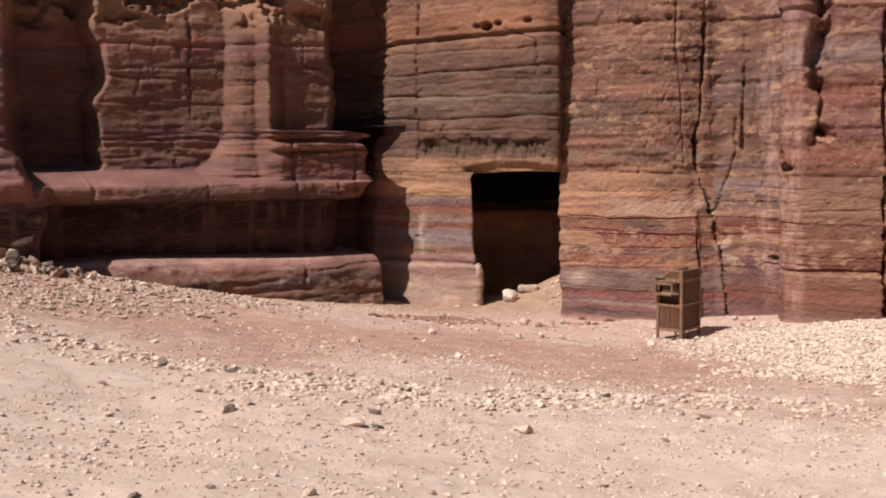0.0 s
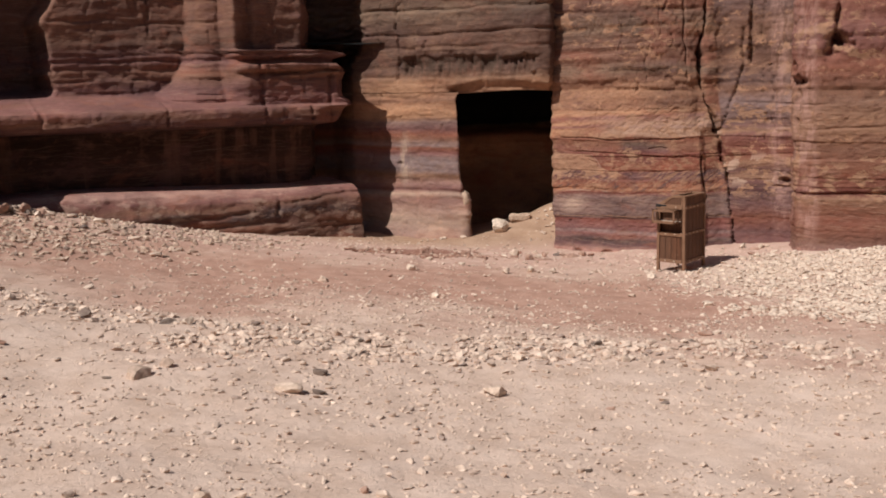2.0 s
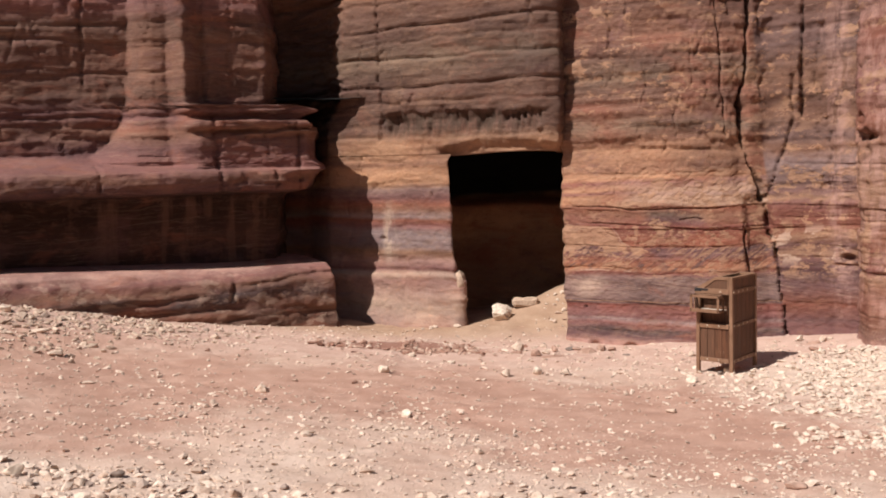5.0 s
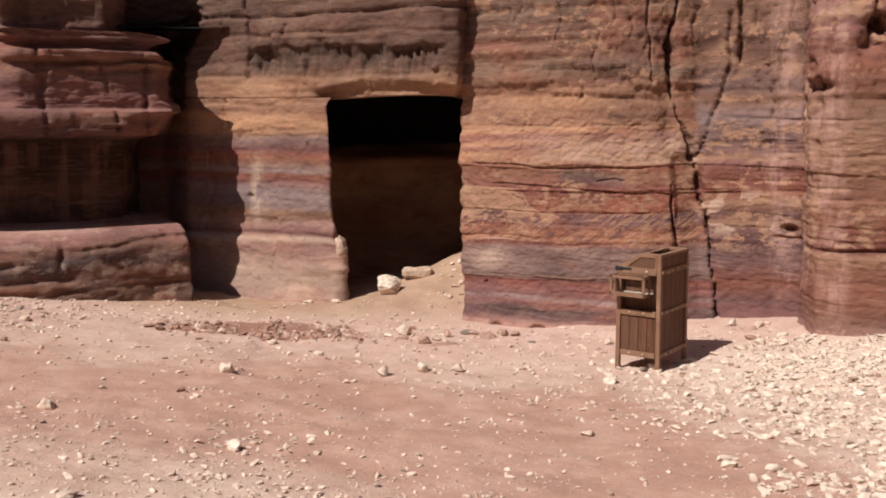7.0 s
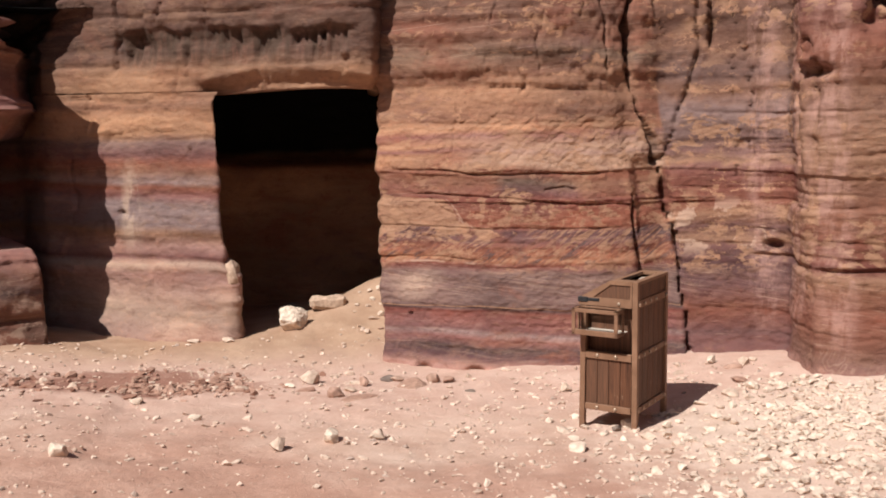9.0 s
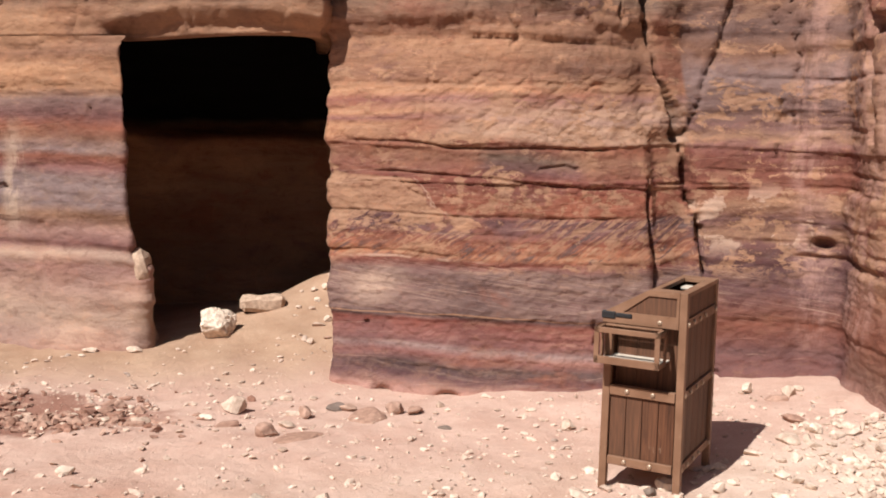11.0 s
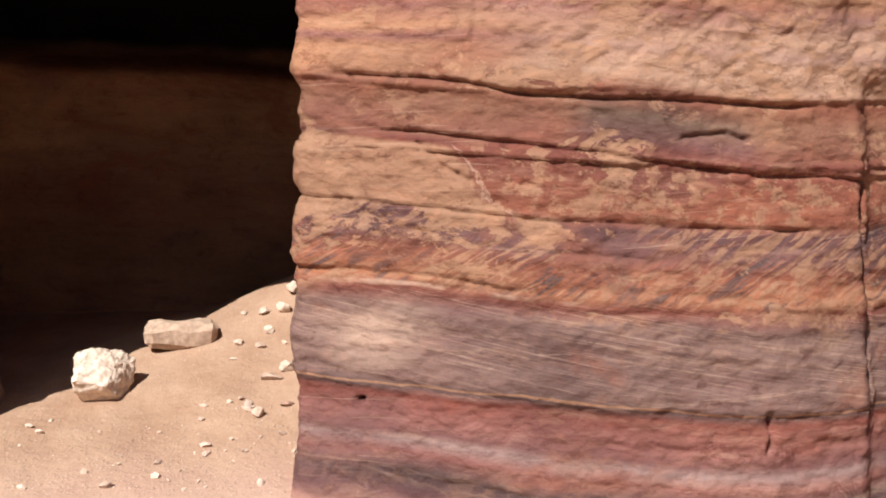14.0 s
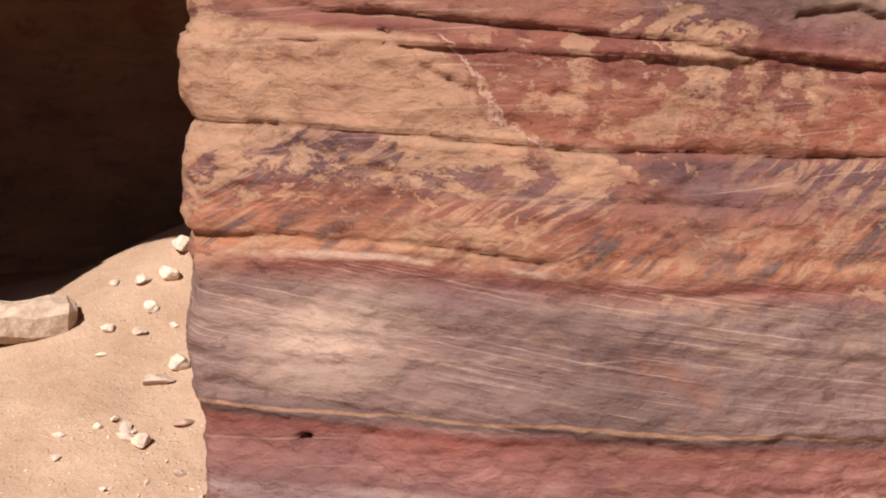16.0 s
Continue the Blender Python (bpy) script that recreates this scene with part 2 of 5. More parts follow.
        color = n.mix(n.math("MULTIPLY", hairs, n.span(hair, 0.54, 0.63, 0.0, 0.6)), color, n.mix(0.7, color, HUE["pale"]))
        color = n.mix(n.math("MULTIPLY", hairs, n.span(hair, 0.46, 0.38, 0.0, 0.6)), color, n.mix(1.0, color, (0.55, 0.48, 0.5), "MULTIPLY"))
        # crisp flecks of ochre crust with broken edges
        fleck = n.noise(n.stretch((1.0, 1.0, 1.7), shift=(8.0, 2.0, 9.0)), 7.5, 10, 0.72, 0.4)
        fleck_at = n.noise(n.stretch((0.8, 0.8, 2.6), shift=(4.0, 7.0, 1.0)), 2.2, 3, 0.6)
        color = n.mix(n.math("MULTIPLY", n.span(fleck, 0.545, 0.56, 0.0, 0.8), n.math("MULTIPLY", n.span(fleck_at, 0.50, 0.60), n.span(h, -0.62, -0.48, 0.12, 1.0))), color, HUE["warm"])
        # fresh scars of darker stone
        color = n.mix(n.math("MULTIPLY", n.span(fleck, 0.415, 0.40, 0.0, 0.6), n.span(fleck_at, 0.52, 0.42)), color, n.mix(1.0, color, (0.55, 0.42, 0.42), "MULTIPLY"))
    # pale veins along the beds
    vein = n.noise(n.slant((0, 6, 0), (0.45, 0.45, 20.0), (1.0, 5.0, 2.0)), 2.0, 6, 0.66, 1.5)
    vein = n.math("MULTIPLY", n.span(vein, 0.60, 0.66), n.span(where, 0.62, 0.38, 0.1, streaks * 0.6))
    color = n.mix(vein, color, HUE["pale"])
    if rings:
        # curved mineral bands that cut across the beds
        field = n.noise(n.stretch((0.8, 0.8, 1.9), shift=(11.0, 3.0, 6.0)), 1.25, 4, 0.5, 0.9)
        wavy = n.math("SINE", n.math("MULTIPLY", field, 230.0))
        some = n.span(n.noise(n.stretch((0.8, 0.8, 1.5), shift=(1.0, 8.0, 2.0)), 1.7, 3, 0.6), 0.55, 0.68)
        some = n.math("MULTIPLY", some, n.span(z, 0.24, 0.14))
        color = n.mix(n.math("MULTIPLY", some, n.span(wavy, 0.55, 0.95, 0.0, rings)), color, n.mix(0.6, color, HUE["pale"]))
        color = n.mix(n.math("MULTIPLY", some, n.span(wavy, -0.3, -0.9, 0.0, rings)), color, n.mix(1.0, color, (0.58, 0.5, 0.54), "MULTIPLY"))
    if runs:
        # rusty runs down the wall under the ledge
        down = n.noise(n.stretch((2.6, 2.6, 0.16), shift=(3.0, 1.0, 2.0)), 1.6, 5, 0.6)
        color = n.mix(n.math("MULTIPLY", n.span(z, 0.55, 0.42), n.span(down, 0.50, 0.62, 0.0, runs)), color, HUE["clay"])
    if wash:
        # a pale run of washed-down dust
        x0, wide, hue, z0, z1, much = wash
        drift = n.math("ADD", n.math("SUBTRACT", x, x0), n.math("MULTIPLY", n.math("SUBTRACT", n.noise(n.stretch((1.0, 1.0, 0.6)), 2.2, 5, 0.6), 0.5), 0.3))
        drift = n.span(n.math("ABSOLUTE", drift), wide, wide * 0.1, 0.0, much)
        drift = n.math("MULTIPLY", drift, n.math("MULTIPLY", n.span(z, z0 - 0.2, z0 + 0.2), n.span(z, z1 + 0.2, z1 - 0.2)))
        color = n.mix(n.math("MULTIPLY", drift, n.span(n.noise(n.stretch((3.0, 3.0, 1.0)), 3.0, 6, 0.68), 0.38, 0.6)), color, HUE[hue])
    # dark specks and mineral films
    film = n.noise(n.stretch((1.5, 1.5, 0.7), shift=(9.0, 4.0, 0.0)), 1.7, 7, 0.65, 0.6)
    color = n.mix(n.span(film, 0.6, 0.76, 0, 0.5), color, HUE["slate"])
    grain = n.noise(n.pos, 85.0, 3, 0.7)
    color = n.mix(n.span(grain, 0.3, 0.7, 0.0, 0.3), color, n.mix(1.0, color, (1.3, 1.28, 1.25), "MULTIPLY"))
    if deepen:
        color = n.mix(1.0, color, deepen, "MULTIPLY")
    if stain:
        x0, x1, z0, z1 = stain
        drip = n.noise(n.stretch((9.0, 9.0, 0.9)), 1.3, 5, 0.65)
        area = n.math("MULTIPLY", n.span(x, x0 - 0.15, x0 + 0.1), n.span(x, x1 + 0.12, x1 - 0.1))
        area = n.math("MULTIPLY", area, n.math("MULTIPLY", n.span(z, z0 - 0.2, z0 + 0.1), n.span(z, z1 + 0.03, z1 - 0.02)))
        color = n.mix(n.math("MULTIPLY", area, n.span(drip, 0.36, 0.6, 0.1, 0.85)), color, (0.06, 0.038, 0.026))
    # turns near black above a given height, along an uneven edge
    if black_above is not None:
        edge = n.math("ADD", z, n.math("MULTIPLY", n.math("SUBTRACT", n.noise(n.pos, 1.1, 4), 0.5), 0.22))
        color = n.mix(n.span(edge, black_above - 0.05, black_above + 0.09), color, (0.006, 0.005, 0.005))
    # relief: laminae, pitting, grain
    pits = n.noise(n.stretch((1.0, 1.0, 1.7)), 17.0, 6, 0.62)
    high_z = n.math("ADD", n.math("MULTIPLY", lam, 0.28), n.math("MULTIPLY", pits, 0.9))
    high_z = n.math("ADD", high_z, n.math("MULTIPLY", patch, -0.12))
    normal = n.bump(high_z, 0.7, 0.02)
    normal = n.bump(n.noise(n.pos, 60.0, 5, 0.7), 0.5, 0.006, normal)
    return n.end(color, n.span(cloud, 0.2, 0.8, 0.82, 0.95), normal)


EAST_ROCK = sandstone(
    "banded_sandstone",
    [(-1.420, "pink"), (-1.370, "pink"), (-1.285, "plum"), (-1.215, "slate"), (-1.145, "rose"), (-1.095, "lilac"), (-1.065, "mauve"), (-1.015, "rose"), (-0.915, "red"), (-0.880, "slate"),
     (-0.845, "grey"), (-0.705, "grey"), (-0.575, "grey"), (-0.515, "red"), (-0.475, "orange"), (-0.380, "rust"), (-0.320, "mauve"), (-0.230, "plum"),
     (-0.190, "rust"), (-0.100, "rust"), (0.03, "red"), (0.08, "mauve"), (0.16, "olive"), (0.24, "rust"), (0.30, "warm"), (0.38, "warm"), (0.42, "rose"), (0.46, "warm"), (0.56, "rose"), (0.62, "warm"), (0.70, "warm")],
    [(0.60, "warm"), (0.74, "sienna"), (0.95, "tan"), (1.10, "sienna"), (1.25, "olive"), (1.4, "clay"), (1.65, "brown"), (1.85, "olive"), (2.1, "brown"), (2.3, "clay"), (2.7, "brown"),
     (3.0, "clay"), (3.3, "sienna"), (3.6, "clay"), (4.2, "brown"), (6.5, "clay")],
    0.65, flakes=0.9, flake_hue="tan", streaks=0.45, cross=(-0.50, -0.20), sway=0.034, patches=True, wash=(5.14, 0.15, "pink", -1.0, 3.6, 0.5), rings=0.3, deepen=(0.96, 0.925, 0.93))
CENTRE_ROCK = sandstone(
    "doorway_sandstone",
    [(-1.5, "pink"), (-1.1, "pale"), (-0.75, "pink"), (-0.66, "pale"), (-0.60, "rose"), (-0.5, "pink"), (-0.36, "tan"), (-0.28, "lilac"), (-0.08, "lilac"), (0.0, "rose"), (0.08, "rust"), (0.13, "lilac"), (0.22, "clay"), (0.3, "rust"), (0.40, "mauve"), (0.52, "grey"),
     (0.60, "tan"), (0.75, "warm"), (0.85, "sienna"), (0.98, "tan"), (1.2, "tan")],
    [(1.1, "tan"), (1.3, "brown"), (1.5, "soil"), (1.75, "brown"), (1.95, "soil"), (2.25, "olive"), (2.5, "soil"), (2.75, "brown"), (3.1, "sienna"), (3.4, "orange"), (4.0, "clay"), (6.5, "orange")],
    1.15, flakes=0.18, flake_hue="tan", streaks=0.2, fine_beds=0.26, stain=(-0.22, 1.78, 1.30, 1.50), sway=0.04, wash=(-0.24, 0.14, "pale", -0.45, 0.25, 0.6), tinge=0.45)
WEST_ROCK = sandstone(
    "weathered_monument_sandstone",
    # near-black hues from -0.5 to 0.5 put the ledge's shade into the colour
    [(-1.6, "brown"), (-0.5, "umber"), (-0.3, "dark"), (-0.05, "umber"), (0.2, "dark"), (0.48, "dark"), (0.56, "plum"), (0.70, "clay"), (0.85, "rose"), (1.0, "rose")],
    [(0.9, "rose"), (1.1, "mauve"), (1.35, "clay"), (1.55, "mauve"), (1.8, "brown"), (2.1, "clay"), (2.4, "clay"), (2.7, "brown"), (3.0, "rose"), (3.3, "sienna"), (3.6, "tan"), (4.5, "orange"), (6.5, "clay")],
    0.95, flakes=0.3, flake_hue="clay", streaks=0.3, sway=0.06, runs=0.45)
PLINTH_ROCK = sandstone(
    "plinth_sandstone",
    [(-1.6, "clay"), (-1.1, "brown"), (-0.9, "clay"), (-0.75, "slate"), (-0.62, "clay"), (-0.5, "rose"), (-0.4, "pink"), (-0.3, "rose")],
    [(-0.3, "rose"), (0.5, "rose")], 0.3, flakes=0.3, flake_hue="pale", streaks=0.5, sway=0.11)
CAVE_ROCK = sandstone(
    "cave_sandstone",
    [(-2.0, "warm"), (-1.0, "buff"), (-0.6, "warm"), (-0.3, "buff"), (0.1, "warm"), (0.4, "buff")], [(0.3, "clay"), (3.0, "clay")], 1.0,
    flakes=0.3, streaks=0.2, black_above=0.30)


def dirt():
    n = Net("sandy_ground")
    x, y = n.axis(0), n.axis(1)
    big = n.noise(n.pos, 0.55, 4, 0.6)
    mid = n.noise(n.pos, 3.2, 6, 0.65)
    color = n.mix(n.span(mid, 0.3, 0.7), (0.57, 0.415, 0.325), (0.69, 0.53, 0.435))
    # trodden reddish earth
    off = n.math("SUBTRACT", n.math("ADD", y, n.math("MULTIPLY", x, 0.22)), 11.4)
    trail = n.math("ADD", n.math("MULTIPLY", n.math("ABSOLUTE", off), -0.30), n.math("MULTIPLY", n.math("SUBTRACT", big, 0.5), 2.4))
    color = n.mix(n.span(trail, -1.3, -0.25, 0.0, 0.95), color, n.mix(n.span(mid, 0.35, 0.7), (0.40, 0.225, 0.165), (0.51, 0.315, 0.24)))
    near = n.span(n.math("ADD", y, n.math("MULTIPLY", mid, 0.8)), 13.4, 15.0)
    color = n.mix(n.math("MULTIPLY", near, 0.8), color, n.mix(n.span(mid, 0.3, 0.7), (0.50, 0.315, 0.25), (0.59, 0.40, 0.325)))
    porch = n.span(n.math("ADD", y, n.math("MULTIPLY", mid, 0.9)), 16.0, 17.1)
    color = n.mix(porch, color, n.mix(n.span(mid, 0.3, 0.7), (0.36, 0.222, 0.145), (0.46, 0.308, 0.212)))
    # pale stone dust where the rubble lies
    dusty = n.math("ADD", n.math("SUBTRACT", x, n.math("MULTIPLY", n.math("ABSOLUTE", n.math("SUBTRACT", y, 12.0)), 0.3)), n.math("MULTIPLY", n.math("SUBTRACT", mid, 0.5), 1.6))
    dusty = n.math("MULTIPLY", n.span(dusty, 2.6, 3.6, 0.0, 0.5), n.span(n.math("ADD", y, n.math("MULTIPLY", mid, 0.6)), 14.5, 13.9))
    color = n.mix(dusty, color, n.mix(n.span(mid, 0.3, 0.7), (0.60, 0.455, 0.365), (0.72, 0.575, 0.475)))
    # damp red earth in a shallow scrape before the doorway
    dx, dy = n.math("MULTIPLY", n.math("SUBTRACT", x, 0.0), 1.0), n.math("MULTIPLY", n.math("SUBTRACT", y, 15.15), 1.9)
    far = n.math("ADD", n.math("ADD", n.math("MULTIPLY", dx, dx), n.math("MULTIPLY", dy, dy)), n.math("MULTIPLY", n.math("SUBTRACT", mid, 0.5), 1.9))
    color = n.mix(n.span(far, 1.15, 0.4, 0, 0.85), color, (0.24, 0.105, 0.072))
    # gravel specks too small to be stones
    cell = n.cells(n.pos, 55.0)
    tone = n.cells(n.pos, 55.0, out="Color")
    speck = n.math("MULTIPLY", n.span(cell, 0.34, 0.22), n.span(n.axis(0, tone), 0.55, 0.6))
    color = n.mix(n.math("MULTIPLY", speck, 0.4), color, n.mix(n.axis(1, tone), (0.30, 0.20, 0.15), (0.72, 0.58, 0.46)))
    grit = n.noise(n.pos, 130.0, 3, 0.7)
    color = n.mix(n.span(grit, 0.32, 0.7, 0.0, 0.5), color, n.mix(1.0, color, (0.68, 0.66, 0.64), "MULTIPLY"))
    rise = n.math("ADD", n.math("MULTIPLY", speck, 0.25), n.math("ADD", n.math("MULTIPLY", grit, 0.2), n.math("MULTIPLY", n.noise(n.pos, 14.0, 6, 0.65), 1.2)))
    return n.end(color, 0.95, n.bump(rise, 0.7, 0.018))


def stone_mat(name, a, b, c, island=False):
    n = Net(name)
    if island:
        rnd = n.tree.nodes.new("ShaderNodeNewGeometry").outputs["Random Per Island"]
    else:
        rnd = n.tree.nodes.new("ShaderNodeObjectInfo").outputs["Random"]
    spot = n.noise(n.pos, 26.0, 6, 0.65)
    color = n.ramp(rnd, [(0.0, a), (0.45, b), (0.85, b), (1.0, c)])
    color = n.mix(n.span(spot, 0.3, 0.7), n.mix(1.0, color, (0.72, 0.68, 0.64), "MULTIPLY"), n.mix(1.0, color, (1.15, 1.13, 1.1), "MULTIPLY"))
    return n.end(color, 0.9, n.bump(n.noise(n.pos, 55.0, 5, 0.65), 0.5, 0.012))


GROUND = dirt()
BUFF = stone_mat("buff_rubble", (0.36, 0.26, 0.20), (0.54, 0.42, 0.335), (0.28, 0.21, 0.175), True)
PEBBLE = stone_mat("pale_gravel", (0.48, 0.355, 0.285), (0.66, 0.525, 0.435), (0.36, 0.275, 0.235), True)
RUBBLE = stone_mat("white_rubble", (0.52, 0.40, 0.325), (0.68, 0.56, 0.465), (0.40, 0.30, 0.24), True)
REDDISH = stone_mat("red_gravel", (0.27, 0.14, 0.10), (0.38, 0.235, 0.18), (0.48, 0.35, 0.28), True)
STONE = stone_mat("limestone", (0.46, 0.34, 0.27), (0.58, 0.455, 0.37), (0.66, 0.54, 0.45))
WHITE_STONE = stone_mat("white_limestone", (0.66, 0.54, 0.445), (0.70, 0.585, 0.485), (0.74, 0.625, 0.52))
RED_STONE = stone_mat("red_sandstone_chip", (0.34, 0.205, 0.155), (0.42, 0.275, 0.215), (0.48, 0.34, 0.27))
DARK_STONE = stone_mat("dark_flint", (0.15, 0.115, 0.10), (0.20, 0.155, 0.13), (0.25, 0.19, 0.16))
SLAB = stone_mat("pinkish_block", (0.48, 0.355, 0.27), (0.48, 0.355, 0.27), (0.48, 0.355, 0.27))


def paint_metal():
    n = Net("brown_painted_steel")
    wear = n.noise(n.pos, 24.0, 7, 0.7)
    dust = n.noise(n.pos, 6.0, 4, 0.6)
    color = n.mix(n.span(dust, 0.3, 0.7), (0.18, 0.095, 0.056), (0.255, 0.143, 0.088))
    color = n.mix(n.span(wear, 0.6, 0.7, 0, 0.7), color, (0.27, 0.19, 0.125))
    color = n.mix(n.span(wear, 0.36, 0.28, 0, 0.8), color, (0.085, 0.05, 0.032))
    return n.end(color, n.span(wear, 0.3, 0.7, 0.45, 0.7), n.bump(wear, 0.2, 0.004))


def plank_wood():
    n = Net("weathered_stained_wood")
    rnd = n.tree.nodes.new("ShaderNodeObjectInfo").outputs["Random"]
    grain = n.noise(n.stretch((30.0, 30.0, 1.6)), 2.2, 6, 0.65, 0.8)
    color = n.mix(n.span(grain, 0.3, 0.7), (0.052, 0.022, 0.012), (0.145, 0.060, 0.031))
    color = n.mix(n.math("MULTIPLY", rnd, 0.35), color, (0.15, 0.088, 0.058))
    scuff = n.noise(n.stretch((14.0, 14.0, 5.0)), 1.6, 7, 0.7)
    color = n.mix(n.span(scuff, 0.63, 0.72, 0, 0.7), color, (0.38, 0.28, 0.2))
    return n.end(color, 0.62, n.bump(grain, 0.35, 0.006))


def plain(name, color, rough, metal=0.0):
    n = Net(name)
    spot = n.noise(n.pos, 40.0, 5, 0.65)
    return n.end(n.mix(n.span(spot, 0.3, 0.7), n.mix(1.0, color, (0.72, 0.7, 0.68), "MULTIPLY"), color), rough, n.bump(spot, 0.2, 0.004), metal)


STEEL, WOOD = paint_metal(), plank_wood()
BOLT = plain("dull_bolt_steel", (0.52, 0.40, 0.30), 0.42, 0.6)
TAPE = plain("black_tape", (0.03, 0.03, 0.032), 0.45)
LINER = plain("pale_dusty_sheet", (0.62, 0.55, 0.46), 0.8)


# ---- numpy noise and sheets of rock ----
def lattice(ix, iy, iz, seed):
    h = (ix.astype(np.uint32) * np.uint32(374761393) + iy.astype(np.uint32) * np.uint32(668265263)
         + iz.astype(np.uint32) * np.uint32(2147483647) + np.uint32(seed * 1013904223 & 0xFFFFFFFF))
    h = (h ^ (h >> np.uint32(13))) * np.uint32(1274126177)
    h = (h ^ (h >> np.uint32(16))) * np.uint32(2246822519)
    return ((h ^ (h >> np.uint32(15))) & np.uint32(0xFFFFFF)).astype(np.float64) / 0xFFFFFF


def value_noise(x, y, z, seed=1):
    x, y, z = np.broadcast_arrays(np.asarray(x, float), np.asarray(y, float), np.asarray(z, float))
    fx, fy, fz = np.floor(x), np.floor(y), np.floor(z)
    ix, iy, iz = (f.astype(np.int64) & 0xFFFFFFF for f in (fx, fy, fz))
    tx, ty, tz = ((v - f) for v, f in ((x, fx), (y, fy), (z, fz)))
    tx, ty, tz = (t * t * t * (t * (6 * t - 15) + 10) for t in (tx, ty, tz))
    total = 0.0
    for a in (0, 1):
        for b in (0, 1):
            for c in (0, 1):
                w = (tx if a else 1 - tx) * (ty if b else 1 - ty) * (tz if c else 1 - tz)
                total = total + w * lattice(ix + a, iy + b, iz + c, seed)
    return total * 2 - 1


def fbm(x, y, z, octaves=4, gain=0.5, seed=1):
    total, amp = 0.0, 1.0
    for k in range(octaves):
        f = 2.03 ** k
        total = total + amp * value_noise(x * f + 17.3 * k, y * f - 9.1 * k, z * f + 4.7 * k, seed + k)
        amp *= gain
    return total


def step(a, b, v):
    t = np.clip((v - a) / (b - a), 0, 1)
    return t * t * (3 - 2 * t)


def hill(v, mid, width):
    return np.exp(-((v - mid) / width) ** 2)


def spread(stretches):
    """Places along a line: (from, to, spacing) stretches that follow one another."""
    out = []
    for a, b, d in stretches:
        out.append(np.linspace(a, b, max(2, int(round((b - a) / d))), endpoint=False))
    return np.append(np.concatenate(out), stretches[-1][1])


def grid_mesh(name, p, material, flip=False):
    """A sheet over the points p[u, v]."""
    nu, nv = p.shape[:2]
    i = np.arange(nu * nv).reshape(nu, nv)
    quad = [i[:-1, :-1], i[1:, :-1], i[1:, 1:], i[:-1, 1:]]
    if flip:
        quad.reverse()
    quads = np.stack(quad, -1).reshape(-1, 4)
    me = bpy.data.meshes.new(name)
    me.vertices.add(nu * nv)
    me.vertices.foreach_set("co", p.reshape(-1).astype(np.float32))
    me.loops.add(quads.size)
    me.loops.foreach_set("vertex_index", quads.reshape(-1).astype(np.int32))
    me.polygons.add(len(quads))
    me.polygons.foreach_set("loop_start", np.arange(0, quads.size, 4, dtype=np.int32))
    me.update(calc_edges=True)
    me.polygons.foreach_set("use_smooth", np.ones(len(quads), dtype=bool))
    me.materials.append(material)
    me.validate()
    return me


def plan_line(points, spacing, soft=0.06):
    """A plan curve through points (x, y), evenly spaced by stretches, with its corners eased. spacing: metres, or (length, metres) pairs."""
    pts = np.array(points, float)
    seg = np.hypot(*np.diff(pts, axis=0).T)
    s = np.concatenate([[0], np.cumsum(seg)])
    dense = np.linspace(0, s[-1], int(s[-1] / 0.01) + 2)
    xy = np.stack([np.interp(dense, s, pts[:, k]) for k in (0, 1)], -1)
    w = np.exp(-0.5 * (np.arange(-30, 31) * 0.01 / soft) ** 2)
    w /= w.sum()
    padded = np.concatenate([xy[:1] - (xy[1] - xy[0]) * np.arange(30, 0, -1)[:, None], xy, xy[-1:] + (xy[-1] - xy[-2]) * np.arange(1, 31)[:, None]])
    xy = np.stack([np.convolve(padded[:, k], w, "valid") for k in (0, 1)], -1)
    if isinstance(spacing, (int, float)):
        at = spread([(0, s[-1], spacing)])
    else:
        run, here = [], 0.0
        for length, d in spacing:
            stop = min(s[-1], here + length)
            if stop > here:
                run.append((here, stop, d))
            here = stop
        at = spread(run)
    at = at[at <= s[-1]]
    x, y = (np.interp(at, dense, xy[:, k]) for k in (0, 1))
    tx, ty = np.gradient(x, at), np.gradient(y, at)
    size = np.hypot(tx, ty)
    return at, x, y, ty / size, -tx / size      # distance, place, outward normal


def groove(z, x, height, depth, width, a=-99.0, b=99.0, dip=0.0, sway=0.02, seed=3):
    """A bedding joint: how far it cuts in."""
    level = height + dip * (x - 3) + sway * fbm(x * 1.7, height * 7.1, 0.0, 3, 0.55, seed)
    ends = step(a - 0.08, a + 0.08, x) * step(b + 0.08, b - 0.08, x)
    rough = 0.7 + 0.45 * np.clip(value_noise(x * 3.1, height * 13.0, 0.5, seed + 5) + 0.4, 0, 1.2)
    q = z - level
    return depth * rough * ends * np.exp(-(np.where(q > 0, q / width, q / (width * 1.5))) ** 2)


